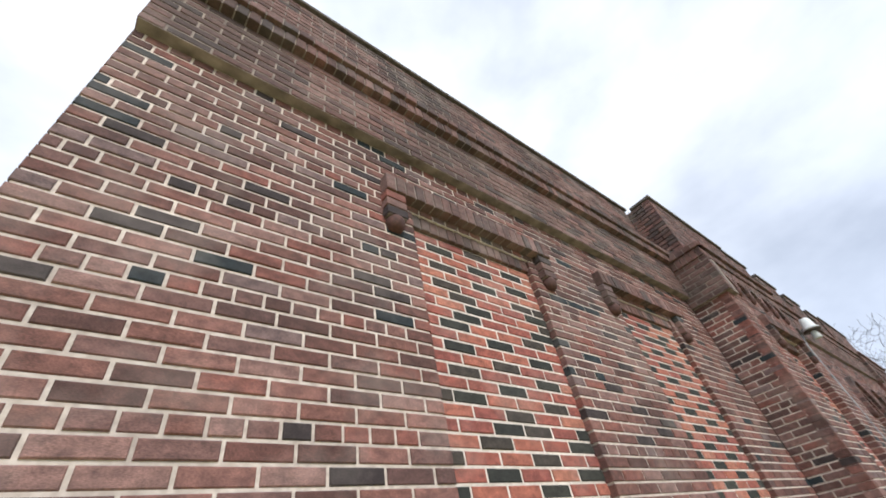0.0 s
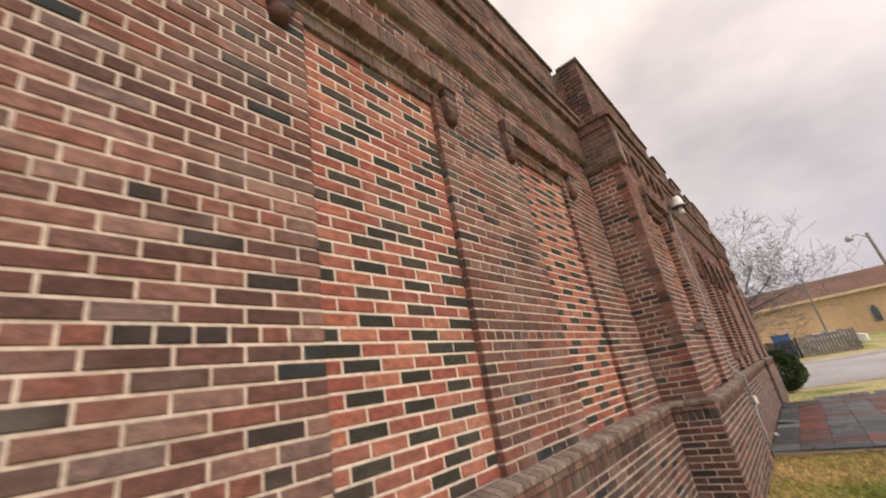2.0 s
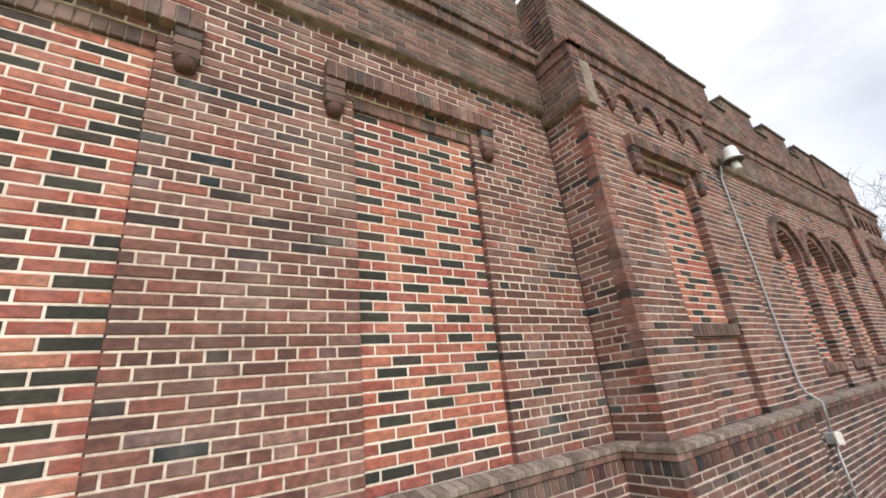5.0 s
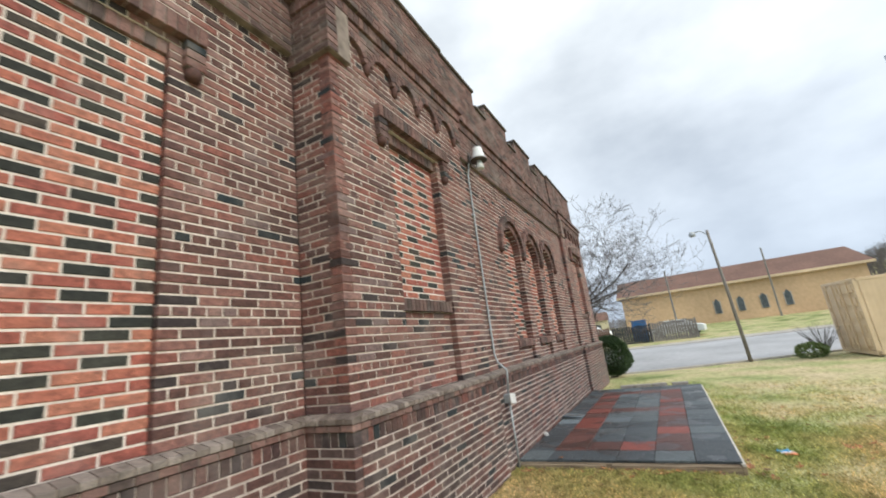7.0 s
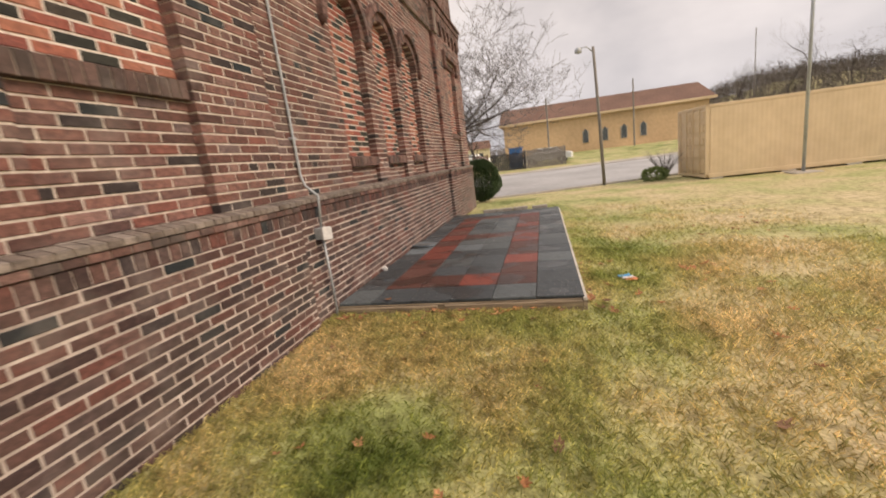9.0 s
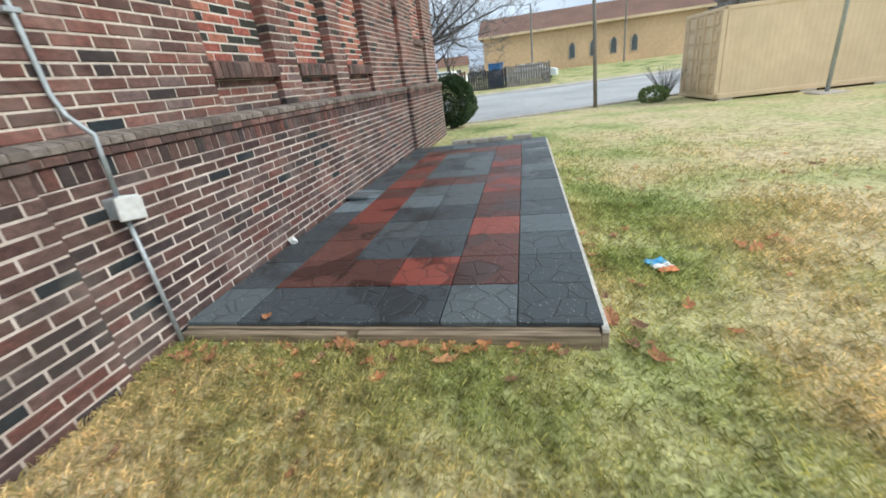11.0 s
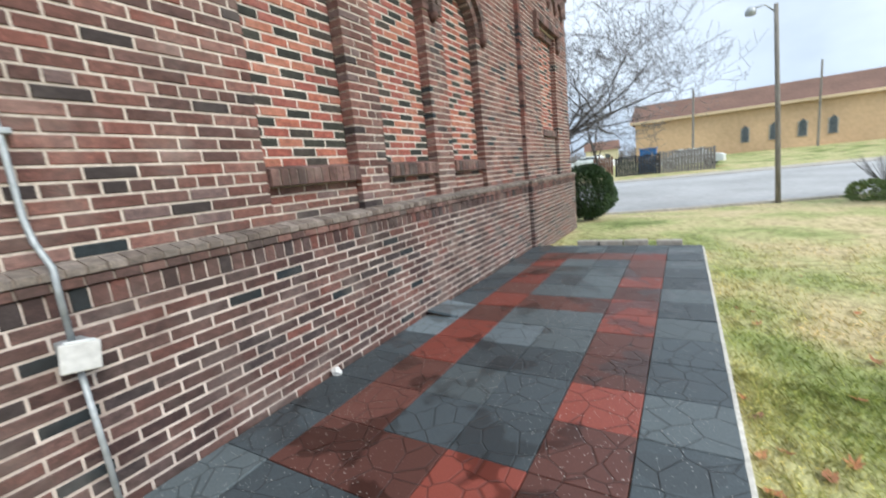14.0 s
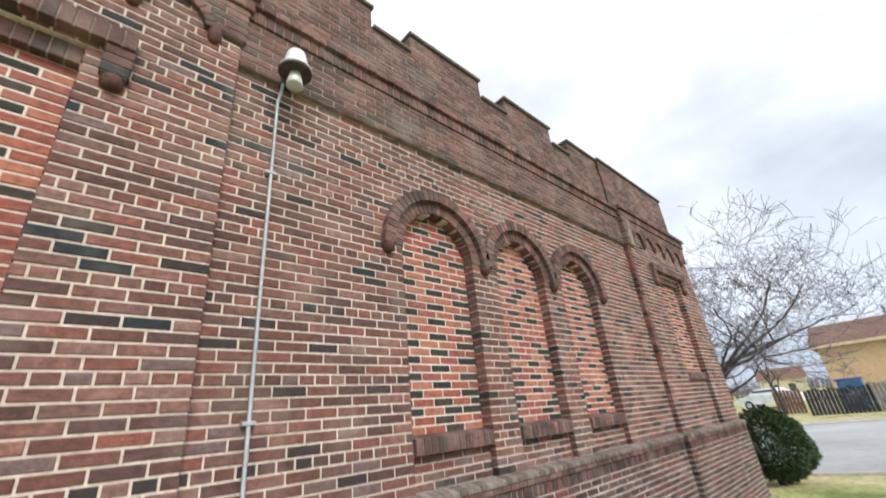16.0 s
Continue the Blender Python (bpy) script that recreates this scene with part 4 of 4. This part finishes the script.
for k, (x, y) in enumerate(spots):
    o = put("dead_leaf", leaf_kinds[k % 5], at=pose(x, y, ground_z(x, y) + 0.012, rt.uniform(-12, 12), rt.uniform(-12, 12), rt.uniform(0, 360)) @ Matrix.Scale(rt.uniform(0.75, 1.05) if k < 20 else rt.uniform(0.25, 0.75), 4))
    tagged(o, "curled brown fallen leaf on the grass", "leaf", "fallen leaves")
o = put("dead_leaf", leaf_kinds[1], at=pose(3.14, -0.5, MZ + 0.002, 0, 8, 40) @ Matrix.Scale(0.8, 4))
tagged(o, "orange fallen leaf on the deck edge", "leaf", "fallen leaves")


# ---- evergreen bush ----
def leaf_cloud(count, rx, ry, rz, size, seed):
    r = random.Random(seed)
    v, f = [], []
    for _ in range(count):
        d = Vector((r.gauss(0, 1), r.gauss(0, 1), r.gauss(0, 1))).normalized()
        s = r.uniform(0.72, 1.0) ** 0.5 * (1 + 0.16 * noise.noise(d * 2.2 + Vector((seed, 0, 0))) + 0.06 * noise.noise(d * 9))
        p = Vector((d.x * rx * s, d.y * ry * s, d.z * rz * s))
        u = (d + Vector((r.uniform(-1, 1), r.uniform(-1, 1), r.uniform(-0.4, 1)))).normalized()
        w = u.orthogonal().normalized() * size * 0.3
        i = len(v)
        q = u * size * r.uniform(0.6, 1.4)
        v += [p - w, p + w, p + w * 0.6 + q, p - w * 0.6 + q]
        f.append((i, i + 1, i + 2, i + 3))
    return v, f


bush = thing("bush", "clipped dark green evergreen bush at the wall's end", "bush")
v, f = leaf_cloud(15000, 0.72, 0.66, 0.66, 0.05, 5)
put("crown", mesh("crown", v, f, FOLIAGE), bush, at=pose(0, 0, 0.80))
sv, sf = [], []
for k in range(6):
    a = k * 1.05
    tube(sv, sf, [(0.05 * math.cos(a), 0.05 * math.sin(a), -0.1), (0.15 * math.cos(a), 0.15 * math.sin(a), 0.3), (0.35 * math.cos(a), 0.35 * math.sin(a), 0.9)], [0.03, 0.022, 0.008])
put("stem", mesh("stem", sv, sf, BARK), bush)
bush.matrix_basis = pose(13.45, 0.0, -0.17)
low = thing("shrub", "low green weeds beside the container", "shrub")
v, f = leaf_cloud(700, 0.32, 0.45, 0.24, 0.09, 9)
put("foliage", mesh("foliage", v, f, WEED), low, at=pose(0, 0, 0.24))
low.matrix_basis = pose(16.6, -6.15, -0.28)
bare = thing("shrub", "bare twiggy shrub beside the container", "shrub")
sv, sf = [], []
for k in range(70):
    a, s = rt.uniform(0, 6.28), rt.uniform(0.2, 0.9)
    tube(sv, sf, [(0, 0, 0), (s * 0.4 * math.cos(a), s * 0.4 * math.sin(a), 0.5), (s * math.cos(a), s * math.sin(a), rt.uniform(0.8, 1.2))], [0.008, 0.006, 0.003], 4)
put("brush", mesh("brush", sv, sf, TWIG), bare)
bare.matrix_basis = pose(17.0, -6.6, -0.28)


# ---- bare trees ----
def bare_tree(name_label, x, y, height, seed, depth=6, lean=(0, 0), thick=0.16, spread=0):
    r = random.Random(seed)
    t = thing("tree", name_label, "tree")
    groups = {"trunk": ([], []), "limb": ([], []), "crown": ([], [])}

    def grow(p, d, length, rad, level):
        pts, rr = [p], [rad]
        n = 4
        for k in range(n):
            d = (d + Vector((r.uniform(-1, 1), r.uniform(-1, 1), r.uniform(-0.5, 0.75))) * (0.10 if level == 0 else 0.24)).normalized()
            p = p + d * (length / n)
            pts.append(p)
            rr.append(max(0.007, rad * (1 - 0.42 * (k + 1) / n)))
        v, f = groups["trunk" if level == 0 else ("limb" if level < 3 else "crown")]
        tube(v, f, pts, rr, 8 if level == 0 else (6 if level < 3 else 3))
        if level >= depth:
            return
        kids = 3 if level < 2 else r.choice((2, 3, 3))
        for k in range(kids):
            q = pts[-1] if k == 0 else pts[r.choice((2, 3, 3, 4))]
            side = Vector((r.uniform(-1, 1), r.uniform(-1, 1), r.uniform(-0.35, 0.5 if spread else 0.7))).normalized()
            grow(q, (d * (0.75 if k else 1.1) + side * 0.95).normalized(), length * r.uniform(0.62, 0.85), rr[-1] * (0.85 if k == 0 else 0.6), level + 1)
    grow(Vector((0, 0, -0.2)), Vector((lean[0], lean[1], 1)).normalized(), height * 0.27 if not spread else 2.6, thick, 0)
    for k in range(spread):
        a = -1.57 + (k - spread / 2) * 0.55
        grow(Vector((0, 0, 2.0 + 0.2 * k)), Vector((math.cos(a) * 0.6, math.sin(a), r.uniform(0.05, 0.7))).normalized(), height * 0.22, thick * 0.5, 1)
    for n, (v, f) in groups.items():
        put(n, mesh(n, v, f, TWIG if n == "crown" else BARK, smooth=True), t)
    t.matrix_basis = pose(x, y, ground_z(x, y))
    return t


bare_tree("bare spreading winter tree behind the building's corner", 21.5, 2.9, 11.5, 11, 7, (0.05, -0.02), 0.18, 6)
bare_tree("slim bare winter tree across the street", 40, 4.2, 8, 3, 5)
bare_tree("grey bare tree beside the far house", 46, 5.5, 9, 6, 5)
for k, (x, y) in enumerate([(80, -34), (78, -40), (84, -46), (86, -53), (80, -60), (92, -66), (90, -38), (88, -72)]):
    bare_tree("bare tree on the far hillside", x, y, 11 + k % 3 * 2, 20 + k, 5)

# ---- street pole, thin mast ----
pole = thing("street_lamp", "leaning weathered wooden pole with a small street lamp", "street lamp")
sv, sf = [], []
tube(sv, sf, [(0, 0, -0.4), (-0.03, 0.1, 2.5), (-0.06, 0.22, 5.15)], [0.068, 0.058, 0.048], 12)
put("post", mesh("post", sv, sf, POLE, smooth=True), pole)
sv, sf = [], []
tube(sv, sf, [(-0.06, 0.22, 4.95), (-0.08, 0.45, 5.18), (-0.1, 0.72, 5.15)], [0.025] * 3, 8)
put("arm", mesh("arm", sv, sf, GALV, smooth=True), pole)
part("lamp_head", lathe_bm([(0.05, -0.14), (0.12, -0.12), (0.13, -0.02), (0.08, 0.06), (0.03, 0.09)], 14, at=Matrix.Translation((-0.1, 0.75, 5.12))), GALV, pole, smooth=True)
pole.matrix_basis = pose(16.85, -4.4, -0.26)
mast = thing("flagpole", "tall thin grey steel pole on a concrete footing", "pole")
sv, sf = [], []
tube(sv, sf, [(0, 0, 0), (0, 0, 9)], [0.05, 0.04], 10)
put("shaft", mesh("shaft", sv, sf, GALV, smooth=True), mast)
part("footing", box_bm(-0.35, 0.35, -0.35, 0.35, -0.15, 0.06, 0.02), CONCRETE, mast)
mast.matrix_basis = pose(14.35, -9.75, -0.28)
for x, y, h in ((43, -2.8, 6.0), (50, -12.1, 7.0), (90, -40.5, 12.5), (78, -53, 5)):
    u = thing("utility_pole", "distant thin utility pole", "pole", group="far poles")
    sv, sf = [], []
    tube(sv, sf, [(0, 0, -0.3), (0, 0, h)], [0.10, 0.07], 8)
    put("shaft", mesh("shaft", sv, sf, POLE), u)
    part("cap", lathe_bm([(0.075, -0.02), (0.09, 0.0), (0.08, 0.06), (0.02, 0.1)], 8, at=Matrix.Translation((0, 0, h))), GALV, u)
    u.matrix_basis = pose(x, y, ground_z(x, y))

# ---- shipping container ----
cont = thing("shipping_container", "beige corrugated steel shipping container on blocks", "container")
CL, CW, CH = 12.2, 2.44, 2.36
cv, cf = [], []
n = 88
for k in range(n + 1):
    for q, dd in ((0, 0.0), (0.3, 0.0), (0.5, 0.002), (0.8, 0.002)):
        s = (k + q) / n * (CL - 0.2)
        if s > CL - 0.2:
            break
        cv += [(0.012 + dd, -0.1 - s, 0.12), (0.012 + dd, -0.1 - s, CH - 0.1)]
for i in range(0, len(cv) - 2, 2):
    cf.append((i, i + 1, i + 3, i + 2))
put("side_panel", mesh("side_panel", cv, cf, BEIGE), cont)
part("body", box_bm(0.045, CW, -CL + 0.02, -0.03, 0.05, CH - 0.03), BEIGE, cont)
for a in ((0, 0.06, -CL, 0, CH - 0.1, CH), (0, 0.06, -CL, 0, 0, 0.13), (0, CW, -0.03, 0.0, CH - 0.1, CH), (0, CW, -0.03, 0.0, 0, 0.13)):
    part("rail", box_bm(a[0], a[1], a[2], a[3] + 0.03, a[4], a[5], 0.01), BEIGE, cont)
for x in (0.0, CW - 0.12):
    part("corner_post", box_bm(x, x + 0.12, -0.08, 0.04, 0, CH, 0.01), BEIGE, cont)
for s in (0, 1):
    d = part("door", box_bm(0.13 + s * 1.1, 1.2 + s * 1.1, -0.04, 0.02, 0.14, CH - 0.11, 0.01), BEIGE, cont)
    for k in range(5):
        part("door_rib", box_bm(0.18 + s * 1.1, 1.15 + s * 1.1, 0.015, 0.05, 0.25 + k * 0.42, 0.5 + k * 0.42, 0.012), BEIGE, d)
    for x in (0.4, 0.95):
        part("lock_rod", box_bm(x + s * 1.1, x + 0.035 + s * 1.1, 0.05, 0.085, 0.1, CH - 0.08, 0.008), BEIGE, d)
cont.matrix_basis = pose(15.0, -7.35, -0.2, 0, 0, 3)
for s in (0.3, 2.4, 4.2, 6.5, 9.0, 11.5):
    o = thing("support_block", "concrete block under the shipping container", "block", group="container blocks")
    part("block_body", box_bm(-0.12, 0.3, -0.2, 0.2, -0.14, 0.09, 0.01), CONCRETE, o)
    o.matrix_basis = pose(15.12 + s * 0.05, -7.35 - s, -0.295)

# ---- church hall across the street ----
hall = thing("church_hall", "long buff brick church hall with a brown gable roof", "building")
part("wall", box_bm(0, 11, -20.5, 2.4, -1.5, 4.6), BUFF, hall)
rv = [(-0.5, -21.1, 4.5), (-0.5, 2.9, 4.5), (11.5, 2.9, 4.5), (11.5, -21.1, 4.5), (5.5, -21.1, 6.8), (5.5, 2.9, 6.8)]
rv += [(x, y, z - 0.18) for x, y, z in rv[:4]]
put("roof", mesh("roof", rv, [(0, 4, 5, 1), (3, 2, 5, 4), (0, 3, 4), (2, 1, 5), (0, 1, 7, 6), (1, 2, 8, 7), (2, 3, 9, 8), (3, 0, 6, 9), (6, 7, 8, 9)], ROOF), hall)
part("eaves_board", box_bm(-0.56, -0.48, -21.1, 2.9, 4.3, 4.55), BEIGE, hall, "tan painted eaves board")
for y in (-7.3, -9.5, -11.6, -13.7):
    win = part("window", box_bm(-0.06, 0.1, y - 0.36, y + 0.36, 1.2, 2.6, 0.01), CONCRETE, hall, "pointed window with a pale surround")
    pv = [(-0.08, y - 0.28, 1.25), (-0.08, y + 0.28, 1.25), (-0.08, y + 0.28, 2.3), (-0.08, y + 0.17, 2.65), (-0.08, y, 2.85), (-0.08, y - 0.17, 2.65), (-0.08, y - 0.28, 2.3)]
    pv += [(0.02, b, c) for a, b, c in pv]
    put("pane", mesh("pane", pv, [(0, 1, 2, 3, 4, 5, 6)[::-1]] + [(i, (i + 1) % 7, (i + 1) % 7 + 7, i + 7) for i in range(7)], PANE), win)
hall.matrix_basis = pose(53, 0, 0.45)


def fence_run(label, x, y0, y1, h, mat, step):
    o = thing("fence", label, "fence")
    y = y0
    while y < y1:
        part("board", box_bm(x - 0.03, x + 0.03, y, y + step - 0.03, -0.3, h + 0.05 * math.sin(y * 7), 0.005), mat, o)
        y += step
    part("fence_rail", box_bm(x + 0.03, x + 0.08, y0, y1, h * 0.6, h * 0.6 + 0.1), mat, o)
    o.location.z = ground_z(x, (y0 + y1) / 2)


fence_run("dark wooden board fence across the street", 38, -0.6, 2.6, 1.5, FENCE, 0.2)
fence_run("weathered grey board fence beside the dark one", 38, -4.1, -0.65, 1.6, GREYW, 0.2)
fence_run("rust-brown board fence near the house", 40, 3.0, 4.6, 1.5, ROOF, 0.2)
bin_ = thing("bin", "blue plastic bin behind the fence", "bin")
part("tub", box_bm(-0.5, 0.5, -0.6, 0.6, 0, 1.8, 0.05), BLUE, bin_)
part("lid", box_bm(-0.55, 0.55, -0.65, 0.65, 1.8, 1.9, 0.03), BLUE, bin_)
bin_.matrix_basis = pose(39.5, 0.3, ground_z(39.5, 0.3))


def car(label, x, y, turn, paint):
    c = thing("car", label, "car")
    bm = bmesh.new()
    prof = [(-2.2, 0.35), (-2.2, 0.8), (-1.9, 0.92), (-1.3, 0.98), (-0.7, 1.45), (0.7, 1.48), (1.35, 1.0), (2.05, 0.88), (2.25, 0.7), (2.25, 0.35)]
    a = [bm.verts.new((px, -0.85 if pz < 1.1 else -0.68, pz)) for px, pz in prof]
    b = [bm.verts.new((px, 0.85 if pz < 1.1 else 0.68, pz)) for px, pz in prof]
    for i in range(len(prof)):
        j = (i + 1) % len(prof)
        bm.faces.new((a[i], a[j], b[j], b[i]))
    bm.faces.new(a[::-1])
    bm.faces.new(b)
    part("body", bm, paint, c)
    for s in (-1, 1):
        part("side_window", box_bm(-0.85, 0.95, s * 0.76 - 0.02, s * 0.76 + 0.02, 1.02, 1.36, 0.01), PANE, c)
        for wx in (-1.35, 1.4):
            wh = part("wheel", lathe_bm([(0.2, -0.1), (0.32, -0.1), (0.33, 0.1), (0.2, 0.1)], 18), FENCE, c, at=pose(wx, s * 0.8, 0.33, 90))
            part("rim", lathe_bm([(0.19, -0.11), (0.2, 0.11)], 14), GALV, wh)
    c.matrix_basis = pose(x, y, ground_z(x, y) + 0.02, 0, 0, turn)


car("white car parked behind the grey fence", 40.2, -2.6, 80, WHITE)
car("white car parked beside the far house", 45, 5.6, 75, WHITE)
house = thing("house", "small pale yellow house beyond the street", "house")
part("wall", box_bm(-3, 3, -3, 3, 0, 3.0), CREAM, house)
hv = [(-3.3, -3.3, 3), (3.3, -3.3, 3), (3.3, 3.3, 3), (-3.3, 3.3, 3), (0, -3.3, 4.8), (0, 3.3, 4.8)]
put("roof", mesh("roof", hv, [(0, 4, 5, 3), (1, 2, 5, 4), (0, 1, 4), (3, 5, 2), (0, 3, 2, 1)], ROOF), house)
for y in (-1.5, 0.6):
    part("window", box_bm(-3.04, -2.95, y, y + 0.9, 1.1, 2.2, 0.01), PANE, house)
house.matrix_basis = pose(92, 12.2, 0.3, 0, 0, 10)

# bare woods on the far hill
rw = random.Random(31)
fv, ff = [], []
for k in range(4000):
    x, y = (rw.uniform(66, 125), -rw.uniform(26, 120)) if k < 3600 else (rw.uniform(97, 140), rw.uniform(3, 40))
    z, h = ground_z(x, y) - 0.3, rw.uniform(1.6, 3.8)
    top = Vector((x + rw.uniform(-0.8, 0.8), y + rw.uniform(-0.8, 0.8), z + h))
    tube(fv, ff, [(x, y, z), top], [0.06, 0.02], 3)
    for _ in range(9):
        q = Vector((x, y, z)).lerp(top, rw.uniform(0.25, 0.9))
        tube(fv, ff, [q, q + Vector((rw.uniform(-1.4, 1.4), rw.uniform(-1.4, 1.4), rw.uniform(0.1, 1.2)))], [0.03, 0.012], 3)
tagged(new("far_woods", mesh("far_woods", fv, ff, HILL)), "grey-brown leafless woods on the far hill", "woods", kind="stuff")
